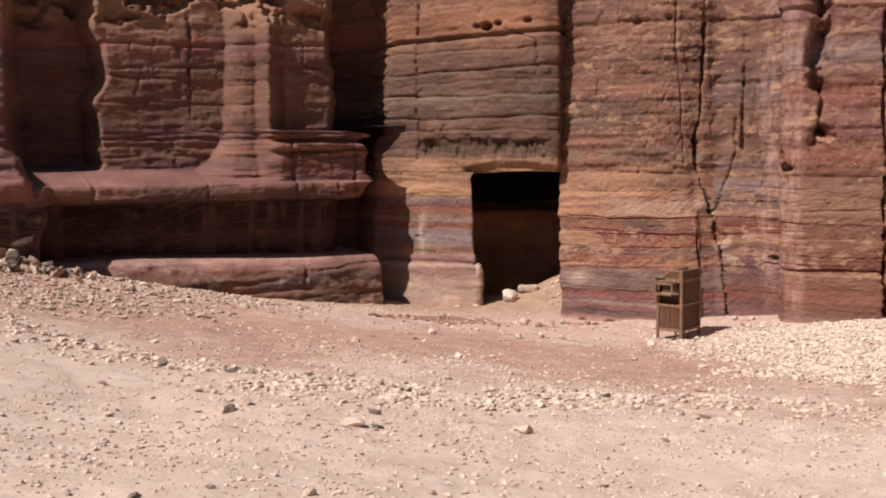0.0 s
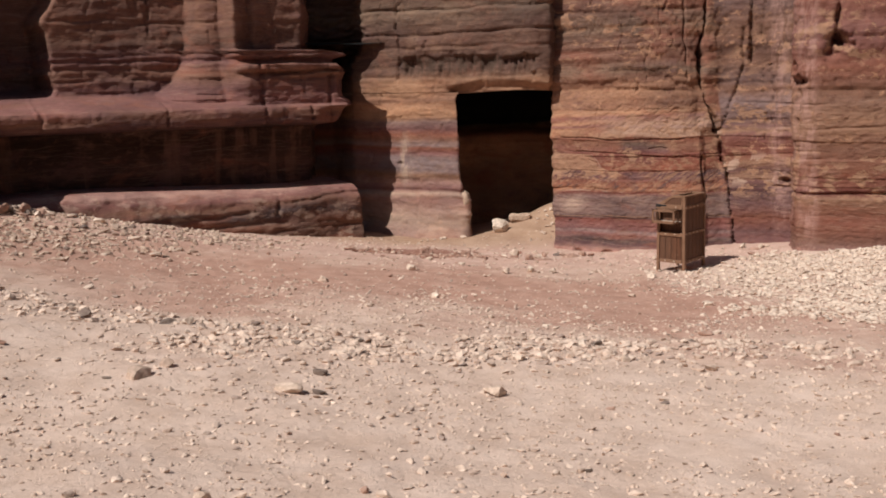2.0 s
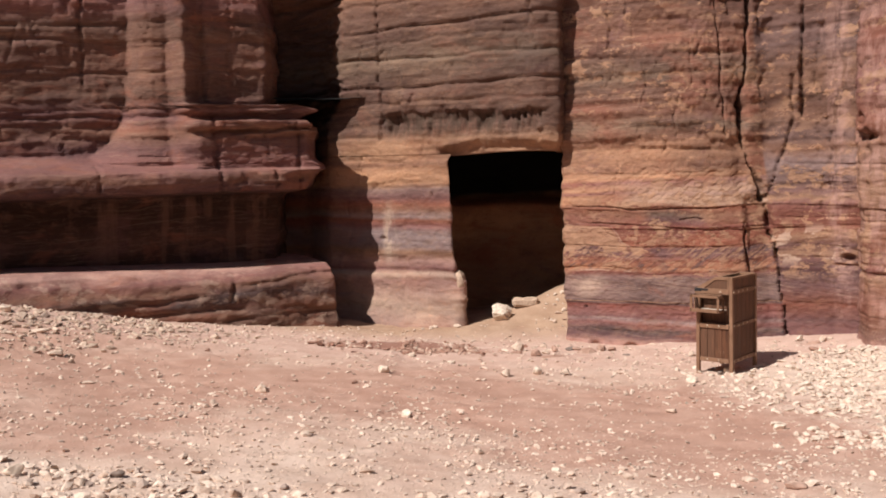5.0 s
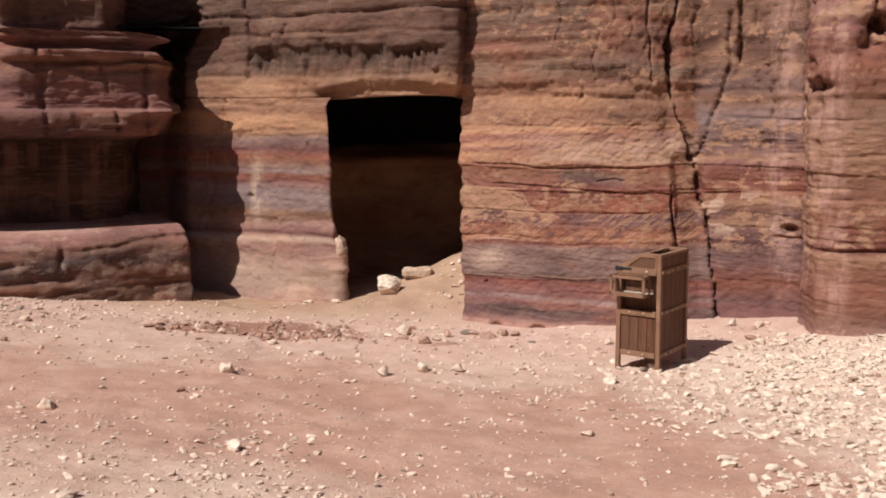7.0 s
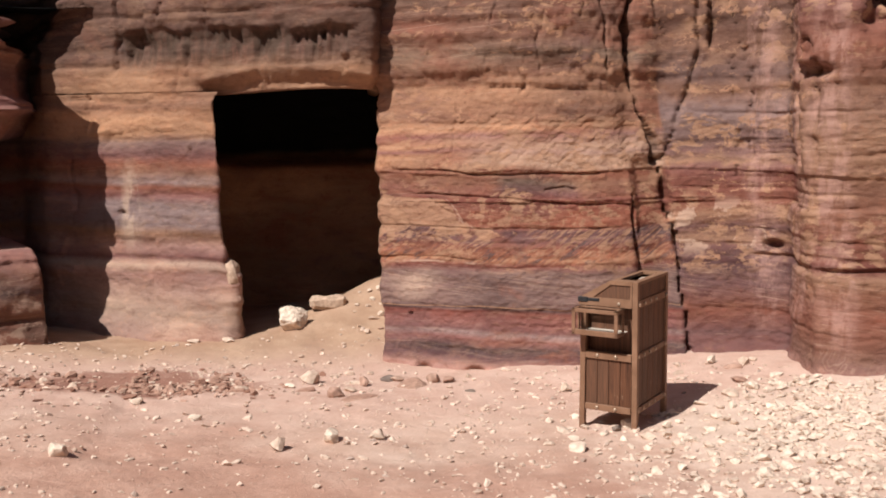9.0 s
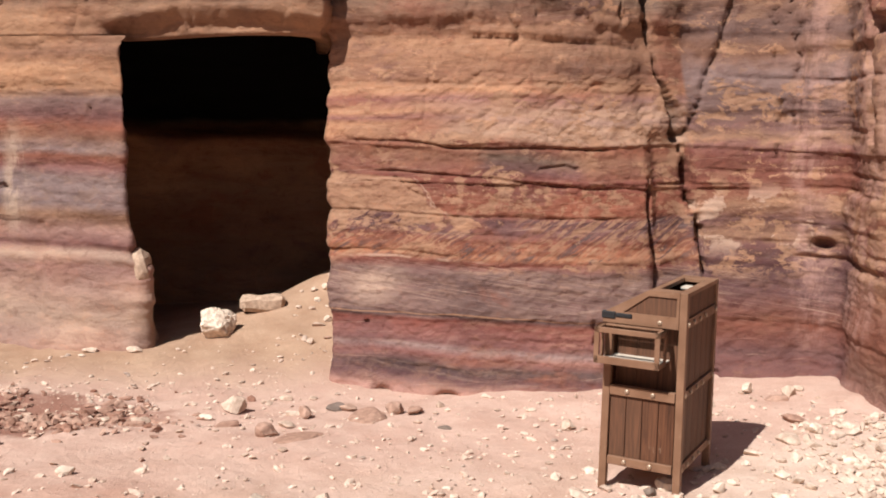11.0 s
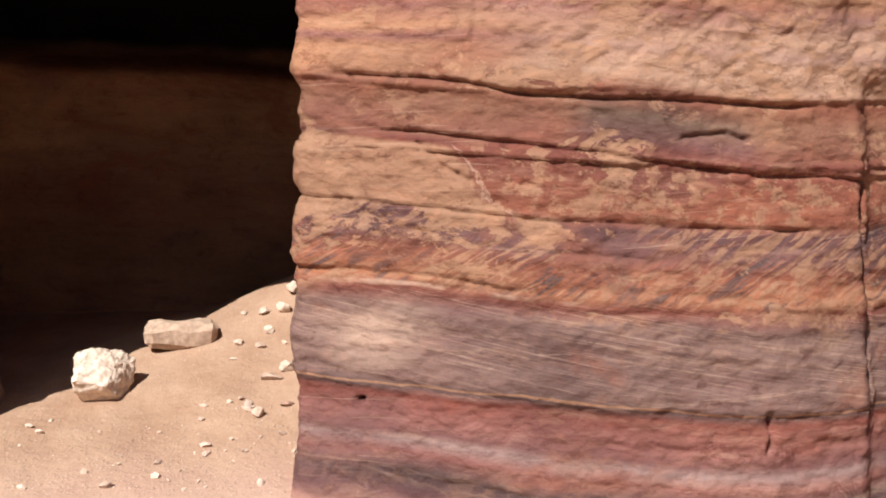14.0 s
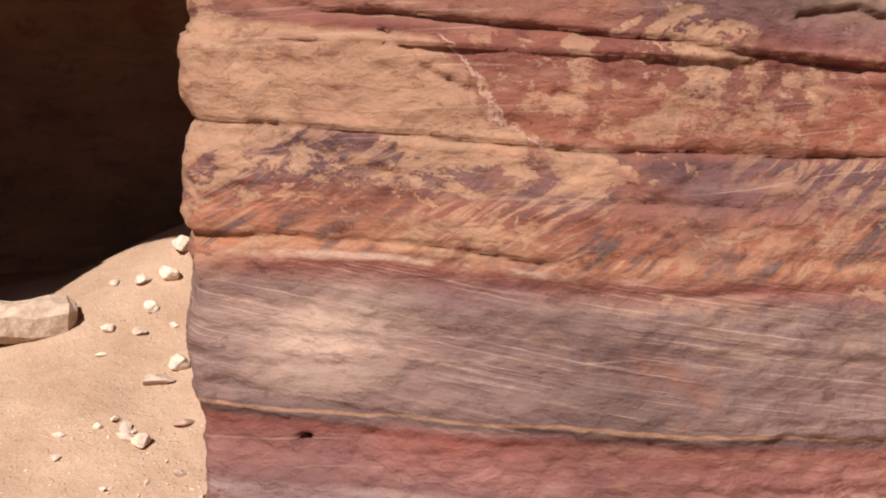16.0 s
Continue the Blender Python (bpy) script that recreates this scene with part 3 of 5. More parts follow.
def crack(x, z, path, depth, width, seed=11):
    """A crack along a path of (x, z) places: how far it cuts in."""
    best = np.full(np.broadcast(x, z).shape, 9.0)
    xx = x + 0.025 * fbm(x * 0.0, z * 4.0, 0.3, 3, 0.6, seed)
    for (xa, za), (xb, zb) in zip(path, path[1:]):
        dx, dz = xb - xa, zb - za
        t = np.clip(((xx - xa) * dx + (z - za) * dz) / (dx * dx + dz * dz), 0, 1)
        best = np.minimum(best, np.hypot(xx - xa - t * dx, z - za - t * dz))
    swell = 0.75 + 0.6 * fbm(x * 0, z * 2.3, 4.2, 3, 0.6, seed + 2)
    best = np.clip(best + width * 0.5 * fbm(x * 7, 0.0, z * 9, 3, 0.6, seed + 4), 0, 9)
    return depth * np.exp(-(best / (width * np.clip(swell, 0.3, 1.5))) ** 2)


def relief(x, y, z, big=0.035, mid=0.012, small=0.004, seed=20):
    """Uneven rock: bulges, beds that stand proud, pitting."""
    out = big * fbm(x * 0.9, y * 0.9, z * 1.3, 3, 0.5, seed)
    level = z + 0.05 * fbm(x * 0.6, y * 0.6, z * 0.5, 2, 0.5, seed + 3)
    out = out + mid * fbm(x * 0.5, y * 0.5, level * 7.0, 3, 0.6, seed + 4)
    out = out + mid * 0.8 * fbm(x * 5, y * 5, z * 8, 3, 0.55, seed + 5)
    return out + small * fbm(x * 19, y * 19, z * 30, 3, 0.6, seed + 6)


def blocks(x, z, tall, wide, seed):
    """Beds broken into blocks that stand proud by chance: -0.5 to 0.5."""
    row = (z + 0.04 * fbm(x * 1.3, 0.0, z * 0.8, 2, 0.5, seed)) / tall
    iz = np.floor(row).astype(np.int64)
    shift = lattice(iz, iz * 0, iz * 0, seed + 1)
    ix = np.floor(x / wide + shift * 3 + 0.12 * value_noise(z * 5, 0.0, x * 2, seed + 3)).astype(np.int64)
    return lattice(ix & 0xFFFFFFF, iz & 0xFFFFFFF, iz * 0, seed + 2) - 0.5


def joints(x, z, k, x0, x1, z0, z1, seed, depth=0.035):
    """Short upright cracks here and there: how far they cut in."""
    r, out = random.Random(seed), np.zeros(x.shape)
    for _ in range(k):
        a, b, tall = r.uniform(x0, x1), r.uniform(z0, z1), r.uniform(0.12, 0.6)
        path = ((a, b), (a + r.uniform(-0.05, 0.05), b + tall * 0.5), (a + r.uniform(-0.09, 0.09), b + tall))
        deep, k_seed = r.uniform(0.4, 1.2) * depth, r.randint(1, 999)
        near = (np.abs(x - a) < 0.25) & (z > b - 0.15) & (z < b + tall + 0.15)
        out[near] += crack(x[near], z[near], path, deep, 0.010, k_seed)
    return out


def structure(name, mesh, label):
    return tagged(new(name, mesh), label, kind="structure")


# ---- the ground ----
def ground_z(x, y):
    x, y = np.asarray(x, float), np.asarray(y, float)
    xe = np.sign(x) * np.where(np.abs(x) < 5.4, np.abs(x), 5.4 + 0.9 * (1 - np.exp(-(np.abs(x) - 5.4) / 0.9)))
    ye = np.clip(y, 2.95, 18.0)
    ye = np.where(y < 4.4, 2.95 + (np.clip(y, 0, 4.4) / 4.4) ** 2 * 1.45, ye)
    z = 0.1452 - 0.1049 * xe - 0.1292 * ye + 0.015 * xe * xe + 0.0023 * xe * ye + 0.0024 * ye * ye
    z = z - 0.07 * hill(x, 3.1, 1.6) * hill(y, 12.7, 1.5) - 0.035 * hill(x, 2.2, 0.9) * hill(y, 15.85, 0.6)
    z = z + 0.36 * np.exp(-((x - 2.1) ** 2 + (y - 17.8) ** 2) / 1.45) + 0.22 * np.exp(-(((x - 2.35) / 0.35) ** 2 + ((y - 18.0) / 0.45) ** 2))
    z = z - 0.03 * hill(x, 3.3, 0.8) * hill(y, 13.6, 0.7)
    z = z - 0.03 * step(14, 11, y) - 0.11 * step(8.2, 4.8, y) - 0.075 * step(-0.7, -2.4, x) * step(14.2, 12.6, y)
    z = z - 0.05 * np.exp(-(((x - 0.0) / 0.8) ** 2 + ((y - 15.15) / 0.35) ** 2))
    return z


def ground_full(x, y):
    z = ground_z(x, y)
    near = step(60, 20, np.hypot(x, y - 8))
    z = z + near * (0.022 * fbm(x * 0.9, y * 0.9, 0.0, 3, 0.5, 40) + 0.011 * fbm(x * 4, y * 4, 0.0, 4, 0.6, 41))
    return z + (1 - near) * 0.8 * fbm(x * 0.03, y * 0.03, 0.0, 3, 0.5, 42)


gx = spread([(-900, -100, 80), (-100, -20, 8), (-20, -8, 0.4), (-8, 8, 0.06), (8, 20, 0.4), (20, 100, 8), (100, 900, 80)])
gy = spread([(-900, -100, 80), (-100, -10, 6), (-10, 2, 0.4), (2, 19.6, 0.055), (19.6, 30, 1), (30, 100, 8), (100, 900, 80)])
GX, GY = np.meshgrid(gx, gy, indexing="ij")
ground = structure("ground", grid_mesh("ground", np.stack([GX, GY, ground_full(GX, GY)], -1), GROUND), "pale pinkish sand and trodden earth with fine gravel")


def rest(x, y):
    return float(ground_full(np.array([x]), np.array([y]))[0])


# ---- the cliff: a banded wall to the right of the doorway ----
TOP = 6.6


def cap(p, depth=9.0):
    """Carries the top row of a sheet back over the rock."""
    last = p[:, -1:, :].copy()
    far = last.copy()
    last[:, :, 1] += 0.25
    last[:, :, 2] += 0.12
    far[:, :, 1] = 26.5
    far[:, :, 2] += 0.4
    return np.concatenate([p, last, far], 1)


at, ex, ey, enx, eny = plan_line(
    [(2.75, 19.3), (2.55, 18.2), (2.32, 17.2), (2.13, 16.6), (1.99, 16.1), (2.5, 15.80), (2.85, 15.60), (3.2, 15.49), (3.7, 15.41), (4.1, 15.42), (4.4, 15.47), (4.75, 15.36),
     (5.05, 15.26), (5.28, 15.08), (5.1, 14.62), (5.02, 14.28), (5.2, 14.10), (5.8, 13.95), (6.4, 13.86), (7.4, 13.7), (10.5, 13.2), (13.0, 14.0), (15.0, 26.0)],
    [(2.6, 0.04), (0.5, 0.010), (2.6, 0.0115), (3.8, 0.022), (4.5, 0.06), (30, 0.3)], 0.045)
zz = spread([(-1.75, -1.35, 0.02), (-1.35, 0.75, 0.0085), (0.75, 4.3, 0.024), (4.3, TOP, 0.08)])
X, Z = np.meshgrid(ex, zz, indexing="ij")
Y = np.meshgrid(ey, zz, indexing="ij")[0]
NX, NY = np.meshgrid(enx, zz, indexing="ij")[0], np.meshgrid(eny, zz, indexing="ij")[0]
inside = step(16.3, 16.9, Y) * step(3.0, 2.8, X)                     # the doorway's own side
lean = np.where(Z < 1, 0.2 * (Z + 0.75), 0.35 + 0.06 * (Z - 1)) * step(5.2, 4.9, X) * (1 - inside) + step(4.9, 5.2, X) * 0.05 * (Z + 1)
D = relief(X, Y, Z, 0.026, 0.010, 0.0055, 20) + step(0.6, 1.1, Z) * relief(X, Y, Z, 0.02, 0.010, 0.006, 27)
high = step(0.7, 1.0, Z) * (1 - inside)
D = D + high * (0.034 * blocks(X, Z, 0.21, 0.9, 301) + 0.016 * blocks(X, Z, 0.09, 0.45, 305)) - high * joints(X, Z, 46, 1.9, 6.5, 0.9, 3.8, 307)
D = D + (1 - high) * 0.012 * blocks(X, Z, 0.24, 1.3, 309) * step(4.6, 4.8, X)
for height, depth, width, a, b, dip in (
        (0.25, 0.06, 0.0075, 2.15, 3.85, 0.004), (0.02, 0.05, 0.0075, 2.25, 4.1, -0.05), (-0.215, 0.035, 0.006, 1.9, 3.9, 0.0), (-0.485, 0.03, 0.007, 1.9, 2.75, 0.0),
        (-0.545, 0.012, 0.01, 2.6, 4.1, 0.02), (-0.89, 0.014, 0.012, 1.9, 3.4, -0.04), (0.955, 0.06, 0.012, 2.1, 4.05, -0.02), (0.66, 0.016, 0.012, 2.0, 4.1, 0.0),
        (1.33, 0.025, 0.014, 1.8, 4.2, 0.01), (1.62, 0.03, 0.014, 1.8, 4.2, 0.0), (1.86, 0.03, 0.014, 1.7, 4.2, 0.02), (2.08, 0.05, 0.014, 1.7, 4.3, -0.01), (2.36, 0.03, 0.016, 1.7, 4.3, 0.03),
        (2.72, 0.03, 0.016, 1.7, 5.2, 0.0), (3.02, 0.04, 0.016, 1.7, 4.6, -0.02), (3.36, 0.07, 0.03, 1.7, 4.6, 0.02), (3.7, 0.05, 0.02, 1.7, 9, 0.0),
        (-0.02, 0.03, 0.012, 4.55, 5.3, 0.01), (0.12, 0.03, 0.012, 4.5, 5.3, 0.0), (-0.42, 0.03, 0.014, 4.55, 5.1, 0.03), (0.75, 0.03, 0.012, 4.7, 5.3, 0.0), (1.5, 0.03, 0.014, 4.8, 5.4, 0.0),
        (-0.46, 0.10, 0.022, 5.05, 9.0, 0.0), (0.35, 0.03, 0.014, 5.05, 9.0, 0.02), (0.9, 0.04, 0.016, 5.05, 9.0, 0.0), (1.5, 0.04, 0.016, 5.05, 9.0, 0.03), (2.2, 0.05, 0.016, 5.05, 9.0, 0.0)):
    D = D - 0.5 * groove(Z, X, height, depth, width, a, b, dip, 0.022, int(abs(height) * 97) + 5) * (1 - inside)
# beds that stand out a little from one another
level = Z + 0.03 * fbm(X * 0.9, 0.0, 2.0, 2, 0.5, 33)
for height, out in ((0.25, 0.028), (0.02, -0.022), (-0.215, 0.014), (-0.485, -0.018), (-0.89, 0.02), (0.955, 0.02), (2.08, -0.05), (3.36, 0.08)):
    D = D + 0.5 * out * (step(height - 0.012, height + 0.012, level) - 0.5)
# rounded ends of the beds at the doorway's corner
edge = np.exp(-((X - 1.99) / 0.12) ** 2) * step(17.4, 16.3, Y)
for height, wide in ((0.19, 0.035), (0.02, 0.03), (-0.22, 0.035), (-0.50, 0.03), (0.45, 0.05), (0.62, 0.04), (0.95, 0.05)):
    D = D - 0.018 * edge * hill(Z, height, wide)
D = D - crack(X, Z, ((4.24, 4.6), (4.26, 3.0), (4.20, 2.15), (4.13, 1.5), (4.12, 1.0), (4.26, 0.62), (4.37, 0.32)), 0.30, 0.020 + 0.026 * hill(Z, 1.22, 0.26) + 0.01 * step(1.6, 2.2, Z), 61)
D = D - crack(X, Z, ((4.38, 0.38), (4.45, -0.3), (4.53, -1.25), (4.56, -1.7)), 0.17, 0.015, 62)
D = D - crack(X, Z, ((4.38, 0.35), (4.50, 0.62), (4.66, 1.0), (4.74, 1.4), (4.73, 1.8)), 0.06, 0.017, 67)
D = D - crack(X, Z, ((4.08, 0.05), (4.15, -0.5), (4.14, -1.0)), 0.07, 0.013, 71)
D = D - crack(X, Z, ((4.83, 2.6), (4.81, 1.87), (4.84, 1.3)), 0.12, 0.02, 73) - crack(X, Z, ((4.98, 1.2), (4.99, 0.6), (4.99, 0.2)), 0.05, 0.014, 74)
D = D - crack(X, Z, ((3.82, 3.9), (3.80, 3.0), (3.88, 1.8), (3.9, 1.1)), 0.05, 0.012, 75) - crack(X, Z, ((2.65, 0.95), (2.62, 0.5), (2.6, 0.28)), 0.012, 0.012, 76)
D = D - crack(X, Z, ((3.66, -0.88), (3.665, -1.02)), 0.03, 0.008, 77) - crack(X, Z, ((6.35, 4.0), (6.33, 1.6), (6.36, 0.2), (6.33, -1.5)), 0.22, 0.03, 78)
D = D - crack(X, Z, ((2.44, 0.03), (2.51, -0.06), (2.62, -0.115), (2.68, -0.185)), 0.014, 0.008, 80) - crack(X, Z, ((3.35, 0.10), (3.5, 0.125), (3.6, 0.10)), 0.02, 0.009, 81)
D = D - crack(X, Z, ((2.55, 3.2), (2.58, 2.7), (2.62, 2.2)), 0.04, 0.012, 79)
# the wedge between the two cracks, the wall's rounded edge beside it and the strip sunk behind that edge
D = D - 0.05 * hill(X, 4.50, 0.15) * step(0.4, 1.2, Z) - 0.07 * step(4.06, 4.20, X) * step(4.46, 4.38, X) * step(0.45, 0.2, Z)
D = D - 0.05 * hill(X, 4.10, 0.10) * step(0.1, 0.6, Z) * step(2.4, 1.6, Z) * (0.6 + 0.5 * fbm(0.0, 1.0, Z * 5, 3, 0.6, 68))
D = D - crack(X, Z, ((5.0, 2.4), (4.97, 1.55), (5.07, 1.08), (5.07, 0.33)), 0.07, 0.012, 72)
# hollows, weathered niches and holes
for cx, cz, r, deep in ((2.33, -1.42, 0.06, 0.06), (2.73, -1.42, 0.075, 0.08), (2.236, -0.955, 0.013, 0.05), (5.18, -0.36, 0.055, 0.10), (5.06, 1.03, 0.07, 0.15),  (2.2, 3.4, 0.06, 0.1), (3.2, 3.35, 0.07, 0.1), (3.7, 3.4, 0.05, 0.1)):
    side_of = 1.0 if cx < 5 else step(14.9, 15.0, Y) if cz < 0 else step(14.5, 14.4, Y)
    D = D - deep * side_of * np.exp(-(((X - cx) / r) ** 2 + ((Z - cz) / (r * 0.8)) ** 2) ** 2)
# a weathered chain of cavities beside the pale seam
chain = np.clip(fbm(X * 3.5, Y * 3.5, Z * 4.5, 4, 0.55, 95) + 0.35, 0, 0.9)
D = D - 0.42 * chain * hill(X, 5.50 + 0.10 * fbm(0.0, 0.0, Z * 1.6, 2, 0.5, 96), 0.11) * step(1.25, 1.6, Z)
D = D - crack(X, Z, ((5.5, 4.4), (5.62, 3.3), (5.52, 2.6), (5.5, 2.0), (5.42, 1.4)), 0.16, 0.05, 97)
# slanting chisel marks
marks = np.clip(value_noise((X * 0.8 + Z * 0.6) * 9, 0.0, (Z * 0.8 - X * 0.6) * 34, 90), 0.25, 1) - 0.25
D = D - 0.014 * marks * step(0.28, 0.36, Z) * step(1.3, 0.7, Z) * step(2.3, 2.6, X) * step(4.2, 4.0, X)
# the buttress's block under its lip swells out towards the ground
low = step(4.85, 5.1, X) * step(15.0, 14.3, Y) * np.clip(-NY, 0, 1) ** 2
D = D + low * (0.10 * step(-0.44, -0.50, Z) + 0.11 * step(-0.75, -1.35, Z)) + 0.05 * step(-1.05, -1.45, Z) * step(4.6, 5.0, X)
D = D + 0.04 * step(-1.15, -1.4, Z) * (1 - inside)
# above the doorway the wall reaches further left, up to the crack
grow = step(0.90, 1.35, Z) * np.exp(-((X - 2.03) / 0.35) ** 2)
P = np.stack([X + NX * D - 0.225 * grow * step(17.5, 16.2, Y), Y + NY * D + lean + 0.10 * grow, Z], -1)
wall_east = structure("wall_east", grid_mesh("wall_east", cap(P), EAST_ROCK), "sunlit sandstone cliff banded in red, mauve, grey and ochre")

# ---- the wall with the doorway ----
def centre_sheet(points, spacing, z_line, roll_under=0.0):
    at, x, y, nx, ny = plan_line(points, spacing, 0.04)
    X, Z = np.meshgrid(x, z_line, indexing="ij")
    Y, NX, NY = (np.meshgrid(v, z_line, indexing="ij")[0] for v in (y, nx, ny))
    D = relief(X, Y, Z, 0.032, 0.008, 0.005, 120) + 0.022 * blocks(X, Z, 0.2, 0.8, 321) + 0.012 * blocks(X, Z, 0.1, 0.4, 325) - joints(X, Z, 34, -0.9, 1.8, -0.6, 3.6, 327, 0.03)
    for height, depth, width, dip in ((2.72, 0.05, 0.016, 0.02), (2.24, 0.045, 0.014, -0.01), (1.9, 0.05, 0.014, 0.01), (1.66, 0.025, 0.014, 0.0), (3.3, 0.10, 0.03, 0.03), (1.2, 0.02, 0.014, 0.0),
                                      (0.9, 0.022, 0.012, 0.0), (0.52, 0.015, 0.012, 0.0), (0.02, 0.018, 0.012, 0.0), (-0.6, 0.02, 0.012, 0.0), (-0.26, 0.012, 0.01, 0.0), (3.0, 0.03, 0.014, 0.0), (2.5, 0.02, 0.012, 0.01)):
        D = D - groove(Z, X, height, depth, width, -9, 9, dip, 0.03, int(height * 31) % 83 + 7)
    rib = step(-0.75, -1.0, X) * step(1.0, 1.3, Z)                   # thin worn beds beside the shaded cleft
    D = D + 0.022 * rib * np.sin(Z * 47 + 5 * fbm(X * 3, 0.0, Z * 2, 3, 0.6, 131))
    D = D - crack(X, Z, ((-0.33, 5.0), (-0.31, 3.3), (-0.34, 2.2), (-0.30, 1.6), (-0.33, 1.15)), 0.09, 0.018, 133)
    D = D - crack(X, Z, ((1.15, 3.3), (1.62, 3.1), (1.66, 2.6)), 0.06, 0.014, 134)
    # hacked groove over the doorway
    row = step(-0.35, -0.2, X) * step(1.85, 1.7, X)
    hack = np.clip(fbm(X * 13, 0.0, Z * 1.8, 3, 0.6, 141) + 0.2, 0, 1)
    jag = 0.035 * fbm(X * 6, 0.0, 1.0, 3, 0.6, 143)
    D = D - row * (0.022 * hill(Z, 1.44 + jag, 0.05) + 0.09 * hack * step(1.53, 1.47, Z + jag) * step(1.15, 1.34, Z)) + row * 0.035 * step(1.47, 1.54, Z + jag)
    # lower block below the jamb
    D = D + 0.03 * step(-0.60, -0.68, Z) + 0.12 * step(-0.9, -1.5, Z) * (1 - step(0.58, 0.68, X) * step(2.5, 2.0, X))
    for cx, cz, r, deep in ((0.86, 3.36, 0.09, 0.3), (1.05, 3.4, 0.05, 0.2), (0.7, 3.38, 0.05, 0.16), (1.5, 3.42, 0.05, 0.2), (-0.33, -0.16, 0.03, 0.05), (1.72, 1.27, 0.04, -0.05)):
        D = D - deep * np.exp(-(((X - cx) / r) ** 2 + ((Z - cz) / (r * 0.7)) ** 2) ** 2)
    return np.stack([X + NX * D, Y + NY * D, Z], -1), X, Y, Z


LINTEL = 0.96
P, X, Y, Z = centre_sheet([(-3.6, 19.3), (-1.9, 18.8), (-1.45, 18.55), (-1.2, 18.08), (-1.11, 17.93), (-0.3, 17.45), (0.655, 16.88), (0.60, 17.15), (0.46, 17.9), (0.3, 19.0)], [(2.6, 0.06), (3.2, 0.022), (9, 0.05)],
                          spread([(-1.8, LINTEL, 0.022)]))
sill = step(0.1, 0.66, X)
P[:, :, 0] += sill * (-0.035 * step(-0.55, -0.2, Z) + 0.10 * step(-0.64, -0.72, Z) - 0.03 * hill(Z, 0.86, 0.12) + 0.05 * step(0.82, 0.98, Z))
jamb = grid_mesh("wall_centre", P, CENTRE_ROCK)
wall_centre = structure("wall_centre", jamb, "sunlit sandstone jamb, pink below and banded lilac above")
P, X, Y, Z = centre_sheet([(-3.35, 19.3), (-1.65, 18.8), (-1.2, 18.55), (-0.95, 18.05), (-0.86, 17.80), (-0.3, 17.45), (0.655, 16.88), (1.80, 16.19), (1.99, 16.2), (2.1, 16.6), (2.2, 18.0)], [(2.6, 0.06), (4.4, 0.022), (9, 0.06)],
                          spread([(LINTEL, 4.3, 0.022), (4.3, TOP, 0.09)]))
# beside the cleft the wall reaches further out below than above
cleft = step(-0.40, -0.80, X)
shove = cleft * (-0.25 * step(2.1, 1.3, Z) + 0.07 * step(2.4, 3.3, Z) + 0.05 * step(1.0, 1.5, Z) * fbm(0.0, 2.0, Z * 2.2, 3, 0.6, 145))
P[:, :, 0] += shove
P[:, :, 1] -= 0.62 * shove
# the lintel's underside: bevelled at the front, then back into the cave
over = step(0.40, 0.62, X)
bevel = over * step(LINTEL + 0.12 + 0.12 * np.clip(np.sin((X - 0.5) * 2.2), 0, 1), LINTEL + 0.02, Z)
P[:, :, 1] += 0.16 * bevel
P[:, :, 2] -= over * 0.02 * step(LINTEL + 0.2, LINTEL, Z) * np.sin(X * 3)
under = []
for back_by, up in ((2.2, 0.85), (1.4, 0.5), (0.9, 0.05), (0.5, 0.02), (0.2, 0.0)):
    row = P[:, :1, :].copy()
    row[:, :, 1] += back_by
    row[:, :, 2] += up
    under.append(row)
lintel = structure("wall_lintel", grid_mesh("wall_lintel", cap(np.concatenate(under + [P], 1)), CENTRE_ROCK), "brown sandstone face over the doorway with a dark hacked groove")

# ---- the cave behind the doorway ----
at, x, y, nx, ny = plan_line([(0.50, 17.6), (0.1, 17.9), (-0.7, 18.3), (-0.7, 19.2), (0.4, 19.25), (1.6, 19.1), (2.6, 19.05), (3.4, 19.0), (3.6, 18.4), (3.0, 18.3), (2.6, 18.2)], 0.05, 0.1)
zc = spread([(-2.1, 1.9, 0.05)])
X, Z = np.meshgrid(x, zc, indexing="ij")
Y, NX, NY = (np.meshgrid(v, zc, indexing="ij")[0] for v in (y, nx, ny))
D = relief(X, Y, Z, 0.07, 0.02, 0.004, 160) - 0.5 * step(0.20, 0.36, Z + 0.05 * fbm(X, Y, 0.0, 2, 0.5, 163)) * step(18.6, 18.9, Y)
cave = structure("wall_cave", grid_mesh("wall_cave", np.stack([X + NX * D, Y + NY * D, Z], -1), CAVE_ROCK), "dim ochre cave wall, black in its upper part")
u, v = np.meshgrid(np.linspace(-2.0, 4.6, 50), np.linspace(17.6, 20.6, 30), indexing="ij")
ceiling = structure("ceiling", grid_mesh("ceiling", np.stack([u, v, 1.78 + 0.08 * fbm(u, v, 0.0, 3, 0.5, 170)], -1), CAVE_ROCK, True), "black rock ceiling of the cave")

# ---- the carved monument wall on the left ----
SLOPE = 0.52
NORM = math.hypot(1, SLOPE)


def front(x):
    return 16.97 + SLOPE * (x + 1.05)


# lower wall and ledge, then the wall above: rows go up, columns go right and then round the end
prof_o = [-0.72, -0.70, -0.68, -0.64, -0.05, 0.0, 0.03, 0.04, 0.02, -0.10, -0.95, -1.0, -1.0]
prof_z = [-1.8, -0.9, 0.0, 0.50, 0.545, 0.57, 0.62, 0.76, 0.81, 0.845, 1.03, 1.10, TOP]
prof_s = np.concatenate([[0], np.cumsum(np.hypot(np.diff(prof_o), np.diff(prof_z)))])
